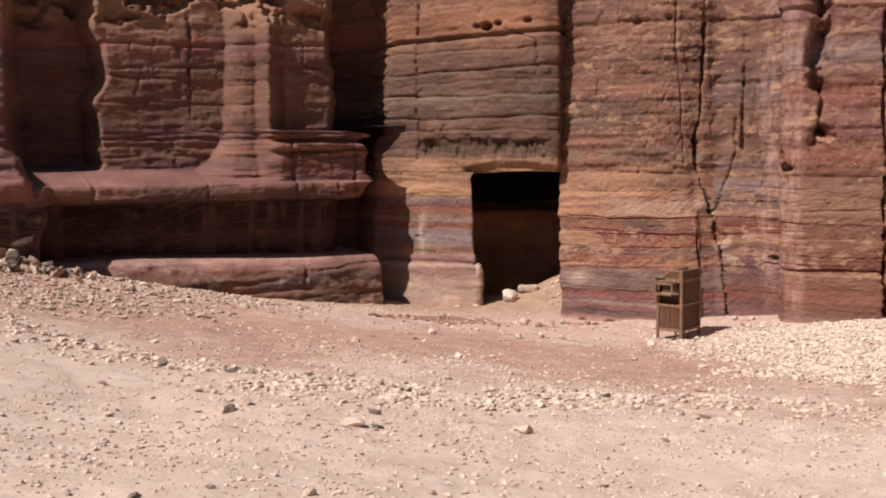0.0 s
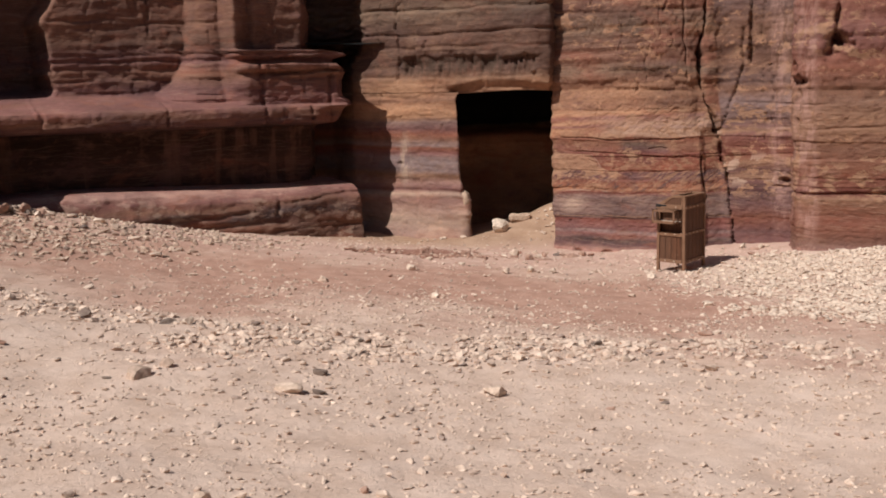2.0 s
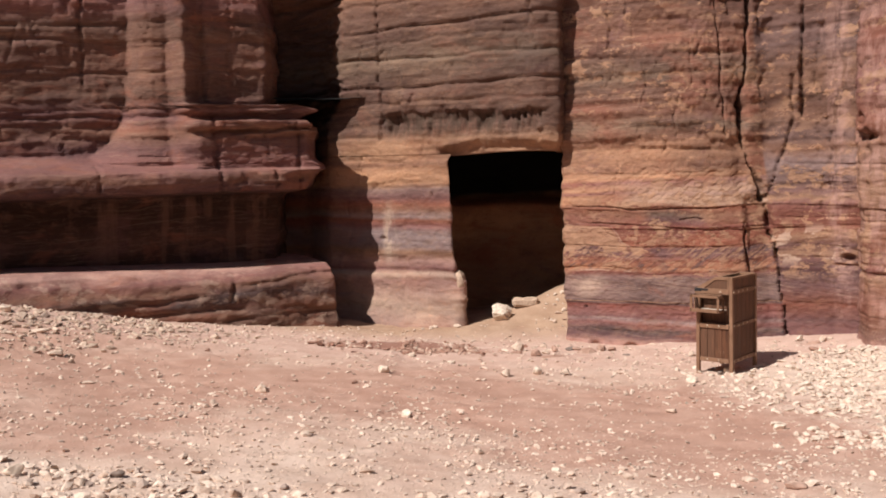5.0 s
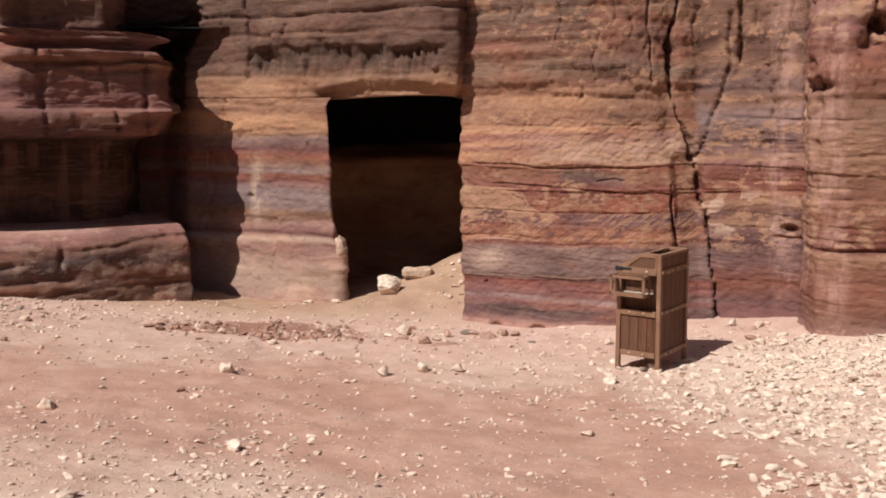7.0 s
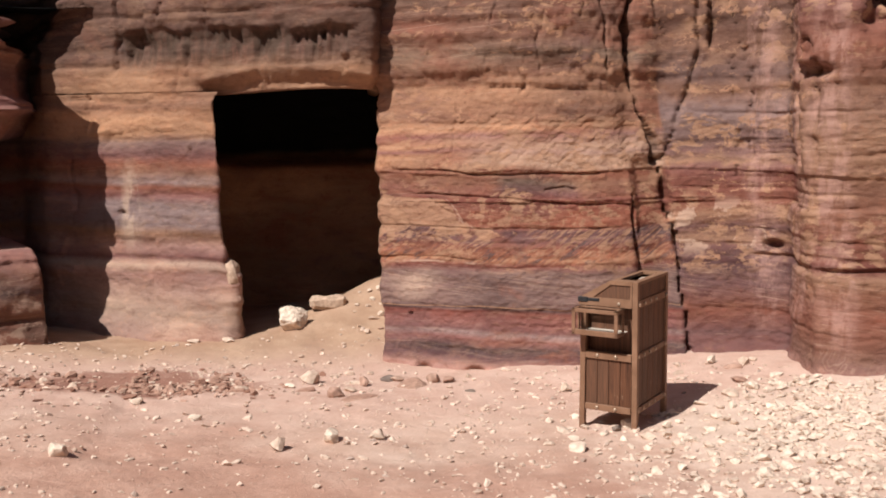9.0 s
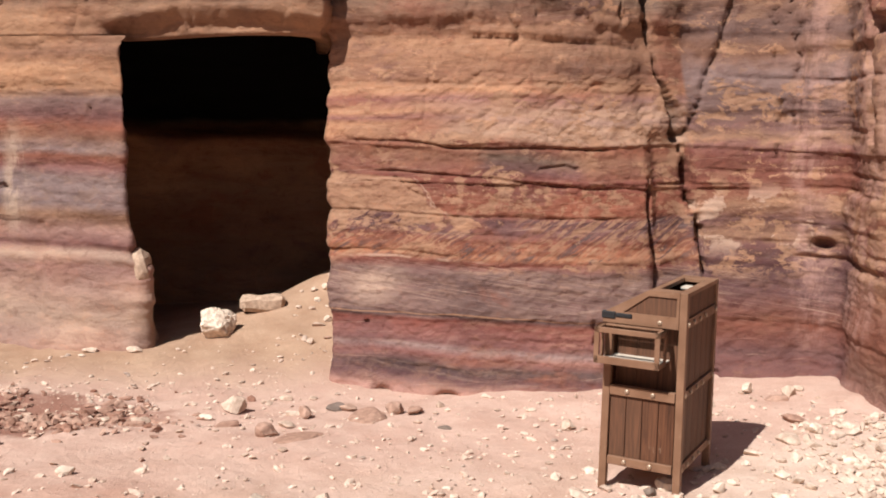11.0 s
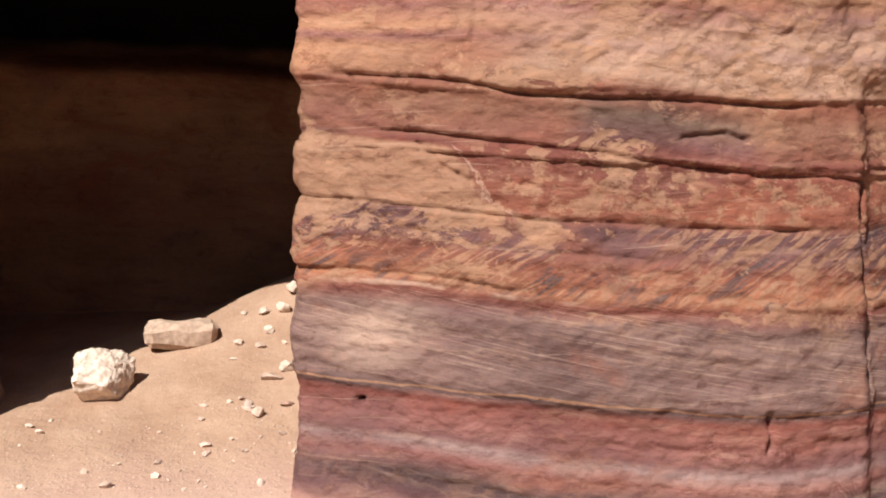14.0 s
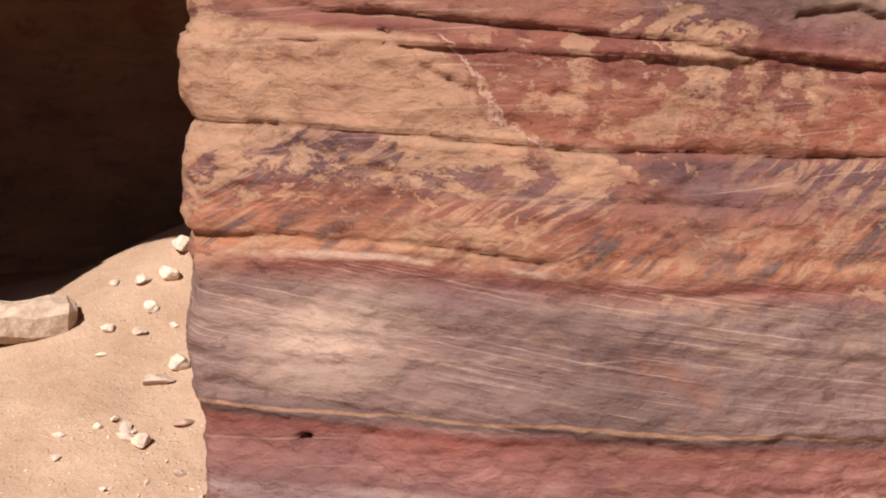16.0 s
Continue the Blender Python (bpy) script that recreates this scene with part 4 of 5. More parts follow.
sv = spread([(0, prof_s[3], 0.05), (prof_s[3], prof_s[10] + 0.02, 0.022), (prof_s[10] + 0.02, prof_s[10] + 3.6, 0.026), (prof_s[10] + 3.6, prof_s[-1], 0.1)])
po, pz = np.interp(sv, prof_s, prof_o), np.interp(sv, prof_s, prof_z)
su = spread([(-13.0, -6.4, 0.12), (-6.4, 0.0, 0.027)])                 # along the face; 0 is its right end
wrap = spread([(0.03, 1.9, 0.05)])
O, Z = (np.meshgrid(su, v, indexing="ij")[1] for v in (po, pz))
end = -1.07 - 0.10 * step(0.85, 0.95, Z) - 0.36 * step(1.62, 1.70, Z) + 0.20 * hill(Z, 1.58, 0.05) + 0.04 * hill(Z, 1.38, 0.04) - 0.05 * step(2.0, 3.5, Z)
end = end + 0.05 * fbm(0.0, 3.0, Z * 3, 3, 0.5, 205) - 0.14 * step(0.88, 0.50, Z) - 0.14 * step(0.52, 0.44, Z) - 0.05
S = np.meshgrid(su, pz, indexing="ij")[0]
X = end * np.clip(1 + S / 4.0, 0, 1) + (-1.07) * np.clip(-S / 4.0, 0, 1) + S
up = step(1.0, 1.15, Z)
face = O - 0.14 * step(-0.4, 0.0, S) * step(1.0, 0.8, Z)
# half-column with its foot sweeping out to the left, then the pier on its stepped base
flare = 0.55 * np.exp(-np.clip(Z - 0.95, 0, 9) / 0.30)
colx = -2.66 - 0.02 * (3.4 - Z)
rad = 0.37 + flare * 0.5
col = np.sqrt(np.clip(1 - ((X - colx + flare * 0.35) / (rad + flare * 0.25)) ** 2, 0, 1))
face = np.maximum(face, np.where(Z > 0.82, -1.0 + col * (0.36 + 0.55 * flare) * step(4.6, 4.2, Z), -9.0))
pier = step(-2.36, -2.28, X)
between = step(-2.7, -2.55, X)
face = face + up * (0.28 * between + 0.20 * pier)
base = step(-2.75, -2.45, X)
def slab(lo, hi):
    jag = 0.02 * fbm(X * 2.5, 0.0, lo * 9.0, 2, 0.5, 208)
    return step(lo - 0.012, lo + 0.012, Z + jag) * step(hi + 0.012, hi - 0.012, Z + jag)


block = np.maximum(O, -0.10 * slab(0.80, 1.31) - 0.17 * slab(1.31, 1.36) - 0.05 * slab(1.36, 1.48) - 0.22 * slab(1.48, 1.57) - 0.13 * slab(1.57, 1.66) - 9.0 * step(1.66, 1.68, Z) - 9.0 * step(0.80, 0.78, Z))
face = face + base * step(0.78, 0.80, Z) * step(1.68, 1.66, Z) * (np.maximum(block, O) - face)
# buttress at the far left, proud of the wall, with a shaded bay beside it
butt = step(-5.72, -5.86, X + 0.12 * fbm(0.0, 1.0, Z * 2, 3, 0.5, 206))
face = face + butt * (0.21 * up + 0.55 * step(1.1, 0.2, Z) + 0.12 * step(0.3, 0.6, Z) * step(1.2, 0.9, Z))
bay = step(-6.1, -5.8, X) * step(-4.78, -4.95, X + 0.1 * fbm(0.0, 2.0, Z * 2.4, 3, 0.5, 207))
face = face - 0.9 * bay * up
# a rounded outcrop standing before the monument at the far left
lobe = step(-5.72, -5.92, X + 0.45 * step(0.7, 1.7, Z) + 0.06 * fbm(0.0, 4.0, Z * 2.5, 3, 0.5, 209))
face = np.maximum(face, lobe * (0.42 - 0.25 * step(0.9, 1.55, Z) + 0.10 * fbm(X * 1.5, 0.0, Z * 3, 3, 0.5, 204)) - 9 * (1 - step(0.02, 0.2, lobe)) - 9 * step(1.5, 1.62, Z))
yy = front(X)
R = relief(X, yy, Z, 0.035, 0.012, 0.004, 210) + 0.032 * blocks(X, Z, 0.22, 0.6, 341) + 0.018 * blocks(X, Z, 0.11, 0.33, 345) - joints(X, Z, 64, -6.0, -1.2, 0.6, 3.6, 347, 0.035)
hollow = np.clip(fbm(X * 2.4, yy * 2.4, Z * 3.6, 4, 0.55, 220) + 0.05, 0, 1) * step(3.25, 3.55, Z)
R = R - 0.45 * hollow
for height, depth, width, dip in ((2.85, 0.03, 0.016, 0.02), (2.4, 0.035, 0.014, -0.02), (2.12, 0.03, 0.014, 0.0), (1.76, 0.03, 0.014, 0.02), (1.42, 0.03, 0.014, 0.0), (3.2, 0.05, 0.02, 0.02),
                                  (1.53, 0.05, 0.016, 0.0), (1.27, 0.04, 0.014, 0.0), (0.70, 0.02, 0.012, 0.01)):
    R = R - groove(Z, X, height, depth, width, -9, -0.8, dip, 0.035, int(height * 41) % 91 + 3)
for path, depth, width in ((((-3.55, 3.6), (-3.56, 2.6), (-3.58, 1.9)), 0.07, 0.018), (((-4.82, 1.5), (-4.8, 1.05)), 0.06, 0.016), (((-2.3, 3.2), (-2.3, 2.0), (-2.3, 1.0)), 0.05, 0.018),
                           (((-5.1, 0.9), (-5.1, 0.5)), 0.06, 0.02), (((-3.55, 0.9), (-3.6, 0.5)), 0.07, 0.02), (((-2.25, 1.35), (-2.28, 0.5)), 0.07, 0.02), (((-1.75, 1.3), (-1.62, 0.9), (-1.6, 0.5)), 0.08, 0.02),
                           (((-1.28, 1.3), (-1.3, 0.55)), 0.07, 0.02), (((-2.0, 3.2), (-2.02, 2.2)), 0.03, 0.014)):
    R = R - crack(X, Z, path, depth, width, int(abs(path[0][0]) * 37))
o = face + R
P = np.stack([X + o * SLOPE / NORM, yy - o / NORM, Z], -1)
# round the right-hand end and back into the cleft
last = P[-1:, :, :]
side = np.repeat(last, len(wrap), 0)
w = wrap[:, None]
zs = side[:, :, 2]
side[:, :, 0] += 0.02 - 0.12 * w ** 2 * 0.3 + 0.04 * fbm(w * 2, 5.0, zs * 2, 3, 0.5, 230) * np.clip(w * 4, 0, 1)
side[:, :, 0] -= 0.32 * step(1.36, 1.44, zs) * step(1.72, 1.62, zs) * np.clip(w * 2.5, 0, 1)
side[:, :, 1] += w
start = np.repeat(P[:1], 1, 0).copy()
start[:, :, 1] = 26.5
wall_west = structure("wall_west", grid_mesh("wall_west", cap(np.concatenate([start, P, side], 0)), WEST_ROCK), "dark weathered sandstone monument with half-column, stepped pier base, and painted shade under its ledge")

# ---- the long plinth stone at its foot ----
prof_o = [0.34, 0.33, 0.30, 0.25, 0.14, -0.05, -1.0]
prof_z = [-1.9, -1.2, -0.75, -0.60, -0.50, -0.44, -0.40]
prof_s = np.concatenate([[0], np.cumsum(np.hypot(np.diff(prof_o), np.diff(prof_z)))])
sv = spread([(0, prof_s[-1], 0.03)])
po, pz = np.interp(sv, prof_s, prof_o), np.interp(sv, prof_s, prof_z)
su = spread([(-6.2, -1.05, 0.03)])
X, Z = np.meshgrid(su, pz, indexing="ij")
O = np.meshgrid(su, po, indexing="ij")[1]
O = O + relief(X, front(X), Z, 0.05, 0.02, 0.006, 260)
for height, depth, width, a, b, dip in ((-0.72, 0.06, 0.018, -4.6, -2.6, 0.07), (-0.9, 0.05, 0.016, -3.4, -1.2, -0.06), (-1.05, 0.04, 0.014, -3.0, -0.9, 0.03), (-0.62, 0.05, 0.016, -2.2, -0.9, 0.05)):
    level = height + dip * (X + 2.6)
    O = O - groove(Z - level + height, X, height, depth, width, a, b, 0.0, 0.05, int(abs(height) * 53))
O = O - crack(X, Z, ((-2.22, -0.3), (-2.24, -0.6), (-2.32, -0.8)), 0.08, 0.02, 263)
rise = 0.12 * step(-1.5, -5.0, X)
P = np.stack([X + O * SLOPE / NORM, front(X) - O / NORM, Z + rise * step(-1.0, -0.6, Z)], -1)
end = np.repeat(P[-1:], 24, 0)
w = np.linspace(0.03, 0.9, 24)[:, None]
end[:, :, 0] += 0.10 * np.sin(np.clip(w / 0.25, 0, 1) * 1.57) * step(-0.3, -1.0, end[:, :, 2]) + 0.03 * fbm(w * 4, 0.0, end[:, :, 2] * 4, 3, 0.5, 270)
end[:, :, 0] -= 0.85 * w
end[:, :, 1] += w
plinth = structure("plinth", grid_mesh("plinth", np.concatenate([P, end], 0), PLINTH_ROCK), "long worn sandstone plinth with a sunlit top edge")

# ---- plain unseen cliffs behind and beside the walk, added to block sky light ----
at, x, y, nx, ny = plan_line([(46, 16), (34, 2), (26, -14), (8, -24), (-12, -25), (-28, -18), (-34, 0), (-40, 24)], 1.2, 0.25)
zc = spread([(-3, 15, 1.2)])
X, Z = np.meshgrid(x, zc, indexing="ij")
Y, NX, NY = (np.meshgrid(v, zc, indexing="ij")[0] for v in (y, nx, ny))
D = 1.6 * fbm(X * 0.12, Y * 0.12, Z * 0.15, 4, 0.5, 280) - 0.12 * Z
wall_unseen = structure("wall_unseen", grid_mesh("wall_unseen", np.stack([X + NX * D, Y + NY * D, Z], -1), EAST_ROCK), "plain unseen sandstone cliffs added to block sky light and warm the shade")


# ---- things ----
def bm_box(bm, x0, y0, z0, x1, y1, z1, bevel=0.0):
    made = bmesh.ops.create_cube(bm, size=1.0, matrix=Matrix.Translation(((x0 + x1) / 2, (y0 + y1) / 2, (z0 + z1) / 2)) @ Matrix.Diagonal((x1 - x0, y1 - y0, z1 - z0, 1)))
    if bevel:
        edges = list({e for v in made["verts"] for e in v.link_edges})
        bmesh.ops.bevel(bm, geom=edges, offset=bevel, segments=1, affect="EDGES")
    return bm


def boxes(*rows, bevel=0.002):
    bm = bmesh.new()
    for r in rows:
        bm_box(bm, *r, bevel=bevel)
    return bm


def prism(outline, y0, y1, bevel=0.0):
    """A plate: an outline of (x, z) places, from y0 to y1."""
    bm = bmesh.new()
    lower = [bm.verts.new((x, y0, z)) for x, z in outline]
    upper = [bm.verts.new((x, y1, z)) for x, z in outline]
    bm.faces.new(lower)
    bm.faces.new(upper[::-1])
    k = len(outline)
    for i in range(k):
        bm.faces.new((lower[i], upper[i], upper[(i + 1) % k], lower[(i + 1) % k]))
    bmesh.ops.recalc_face_normals(bm, faces=bm.faces)
    if bevel:
        bmesh.ops.bevel(bm, geom=list(bm.edges), offset=bevel, segments=1, affect="EDGES")
    return bm


def part(name, bm, material, parent, label=""):
    me = bpy.data.meshes.new(name)
    bm.to_mesh(me)
    bm.free()
    me.materials.append(material)
    ob = new(name, me)
    ob.parent = parent
    return tagged(ob, label)


def litter_bin(m):
    """A steel-framed bin boarded with planks: an ashtray cage on its front, a hood that slopes on one side, a slot on top."""
    root = tagged(new("litter_bin"), "brown steel-framed litter bin with plank sides and ashtray cage, on rubble", "litter bin")
    W, DP, H, LOW = 0.385, 0.56, 0.955, 0.835
    t = 0.036
    for x, y, h in ((0, 0, LOW), (W - t, 0, H), (0, DP - t, LOW), (W - t, DP - t, H)):
        bm = boxes((x, y, 0, x + t, y + t, h))
        for v in bm.verts:
            if v.co.z < 0.1:
                v.co.x += 0.006 if x > 0.1 else -0.006
        part("post", bm, STEEL, root)
    for y in (-0.003, DP - t + 0.003):
        for z0, z1 in ((0.125, 0.165), (0.455, 0.50)):
            part("rail", boxes((t, y, z0, W - t, y + t * 0.8, z1)), STEEL, root)
    for x in (0.002, W - t - 0.002 + 0.008):
        for z0, z1 in ((0.125, 0.165), (0.47, 0.505), (0.79, 0.835)):
            part("side_rail", boxes((x, t, z0, x + t * 0.8, DP - t, z1)), STEEL, root)
    # front and back boards
    for k in range(4):
        a = t + (W - 2 * t) / 4 * k
        b = a + (W - 2 * t) / 4
        for y in (0.012, DP - 0.026):
            part("plank", boxes((a + 0.0015, y, 0.165, b - 0.0015, y + 0.016, 0.455)), WOOD, root)
            if y > 0.1:
                part("plank", boxes((a + 0.0015, y, 0.50, b - 0.0015, y + 0.016, 0.79)), WOOD, root)
    # boards behind the cage, deep inside
    for k in range(3):
        a = t + (W - 2 * t) / 3 * k
        part("inner_plank", boxes((a + 0.0005, 0.07, 0.16, a + (W - 2 * t) / 3 - 0.0005, 0.085, 0.83)), WOOD, root)
    for k in range(5):
        a = t + (DP - 2 * t) / 5 * k
        b = a + (DP - 2 * t) / 5
        for x in (0.012, W - 0.028):
            for z0, z1 in ((0.165, 0.47), (0.505, 0.79)):
                part("side_plank", boxes((x, a + 0.0015, z0, x + 0.016, b - 0.0015, z1)), WOOD, root)
    part("floor_plate", boxes((0.012, 0.012, 0.14, W - 0.012, DP - 0.012, 0.15)), STEEL, root)
    # hood: band, sloping left side, top frame round the slot
    for y in (-0.004, DP - 0.026):
        hood = [(-0.012, 0.79), (W - t, 0.79), (W - t, H), (0.205, H), (-0.012, LOW)]
        hole = [(0.085, 0.843), (W - t - 0.012, 0.843), (W - t - 0.012, H - 0.026), (0.205, H - 0.026)]
        strips = [[hood[0], hood[1], hole[1], hole[0]], [hood[1], hood[2], hole[2], hole[1]], [hood[2], hood[3], hole[3], hole[2]], [hood[3], hood[4], hood[0], hole[0], hole[3]]]
        bm = bmesh.new()
        for s in strips:
            piece = prism(s, y, y + 0.03)
            tmp = bpy.data.meshes.new("tmp")
            piece.to_mesh(tmp)
            piece.free()
            bm.from_mesh(tmp)
            bpy.data.meshes.remove(tmp)
        gable = part("hood_frame", bm, STEEL, root)
        part("hood_panel", prism(hole, y + 0.008, y + 0.02), WOOD, gable, "dark wooden inset panel")
    slope = prism([(-0.012, LOW), (-0.012, LOW - 0.02), (0.205, H - 0.02), (0.205, H)], 0.02, DP - 0.02)
    part("hood_slope", slope, STEEL, root)
    for r in ((0.205, 0.03, H - 0.02, W, 0.075, H), (0.205, DP - 0.075, H - 0.02, W, DP - 0.03, H), (0.205, 0.075, H - 0.02, 0.235, DP - 0.075, H), (W - 0.045, 0.075, H - 0.02, W, DP - 0.075, H)):
        part("top_bar", boxes(r), STEEL, root)
    part("slot_liner", boxes((0.236, DP - 0.16, H - 0.045, W - 0.046, DP - 0.076, H - 0.035)), LINER, root, "pale dusty tray in the slot")
    part("side_panel", boxes((W - 0.022, t, 0.835, W - 0.010, DP - t, H - 0.02)), WOOD, root)
    part("tape", boxes((-0.018, -0.010, 0.808, 0.05, 0.02, 0.842), (0.05, -0.009, 0.818, 0.13, -0.003, 0.838), bevel=0.004), TAPE, root, "black tape wrapped round a corner")
    # ashtray cage
    a, b, f, z0, z1, s = -0.012, 0.30, -0.115, 0.62, 0.785, 0.024
    rows = [(a, f, z0, b, f + 0.012, z0 + 0.034), (a, f, z1 - s, b, f + 0.012, z1), (a, f, z0, a + s, f + 0.012, z1), (b - s, f, z0, b, f + 0.012, z1),
            (a, f, z1 - 0.008, a + s, 0, z1), (b - s, f, z1 - 0.008, b, 0, z1), (a, f, z0, a + 0.01, 0, z0 + s), (b - 0.01, f, z0, b, 0, z0 + s), (a, f, z1 - s, a + 0.01, 0, z1), (b - 0.01, f, z1 - s, b, 0, z1),
            (b - 0.01, -s, z0, b, 0, z1), (a, -s, z0, a + 0.01, 0, z1), (a, -s, z1 - 0.008, b, 0, z1)]
    me_bars = boxes(*rows, bevel=0.0015)
    frame_ob = part("cage_frame", me_bars, STEEL, root)
    part("ash_shelf", boxes((a + 0.006, f + 0.010, z0 + 0.004, b - 0.006, 0.08, z0 + 0.014)), LINER, frame_ob, "pale dusty shelf")
    # bolts
    def bolt(x, y, z, out):
        bm = bmesh.new()
        bmesh.ops.create_uvsphere(bm, u_segments=10, v_segments=6, radius=0.012, matrix=Matrix.Translation((x, y, z)))
        for v in bm.verts:
            d = v.co - Vector((x, y, z))
            v.co -= out * d.dot(out) * 0.45
        for fc in bm.faces:
            fc.smooth = True
        part("bolt", bm, BOLT, root)
    fwd, side = Vector((0, -1, 0)), Vector((1, 0, 0))
    for x, z in ((0.12, 0.478), (0.245, 0.478), (0.12, 0.145), (0.245, 0.145), (0.262, 0.812)):
        bolt(x, -0.006, z, fwd)
    for z in (0.145, 0.488, 0.812):
        for y in (0.03, 0.13, 0.23, 0.33, 0.52):
            bolt(W + 0.004, y, z, side)
    root.matrix_world = m
    return root


bx, by = 3.035, 13.60
litter_bin(pose(bx, by, rest(3.3, 13.6) - 0.012, 0, 0, -41.2) @ Matrix.Diagonal((1, 1, 1.03, 1)))


# ---- stones ----
def stone_shape(seed, flat=0.7, rough=0.22, sub=2):
    """A broken stone about one metre across, standing on z = 0."""
    r = random.Random(seed)
    bm = bmesh.new()
    bmesh.ops.create_icosphere(bm, subdivisions=sub, radius=0.5)
    off = Vector((r.uniform(0, 50), r.uniform(0, 50), r.uniform(0, 50)))
    cuts = [(Vector((r.gauss(0, 1), r.gauss(0, 1), r.gauss(0, 1))).normalized(), r.uniform(0.24, 0.40)) for _ in range(11)]
    for v in bm.verts:
        for n, d in cuts:
            over = v.co.dot(n) - d
            if over > 0:
                v.co -= n * over * 0.9
        v.co *= 1 + rough * noise.noise(v.co * 3.1 + off) + rough * 0.4 * noise.noise(v.co * 8.3 + off)
        v.co.z *= flat
        v.co.x *= 1.15
    low = min(v.co.z for v in bm.verts)
    for v in bm.verts:
        v.co.z = max(v.co.z - low - 0.06, 0.0) if v.co.z - low < 0.06 else v.co.z - low - 0.06
    return bm


def stone_mesh(name, seed, material, flat=0.7, rough=0.12, sub=3):
    me = bpy.data.meshes.new(name)
    bm = stone_shape(seed, flat, rough, sub)
    bm.to_mesh(me)
    bm.free()
    me.materials.append(material)
    return me


SHAPES = {key: [stone_mesh("stone", 300 + i + 40 * j, mat, flat) for i, flat in enumerate((0.5, 0.62, 0.75, 0.42, 0.55))]
          for j, (key, mat) in enumerate((("pale", STONE), ("white", WHITE_STONE), ("red", RED_STONE), ("dark", DARK_STONE)))}
WORDS = {"pale": "pale buff limestone lying on the sand", "white": "white limestone lying on sandy ground", "red": "reddish sandstone chip on trodden earth", "dark": "dark flinty stone lying on the sand"}
pick = random.Random(5)


def lay(x, y, size, tone="pale", squash=1.0, turn=None):
    size *= 0.9
    ob = new("stone", pick.choice(SHAPES[tone]))
    ob.matrix_world = pose(x, y, rest(x, y) - 0.06 * size, pick.uniform(-6, 6), pick.uniform(-6, 6), pick.uniform(0, 360) if turn is None else turn) @ Matrix.Diagonal((size * pick.uniform(0.9, 1.25), size * pick.uniform(0.7, 1.0), size * squash, 1))
    return tagged(ob, WORDS[tone], "stone", "loose stones")


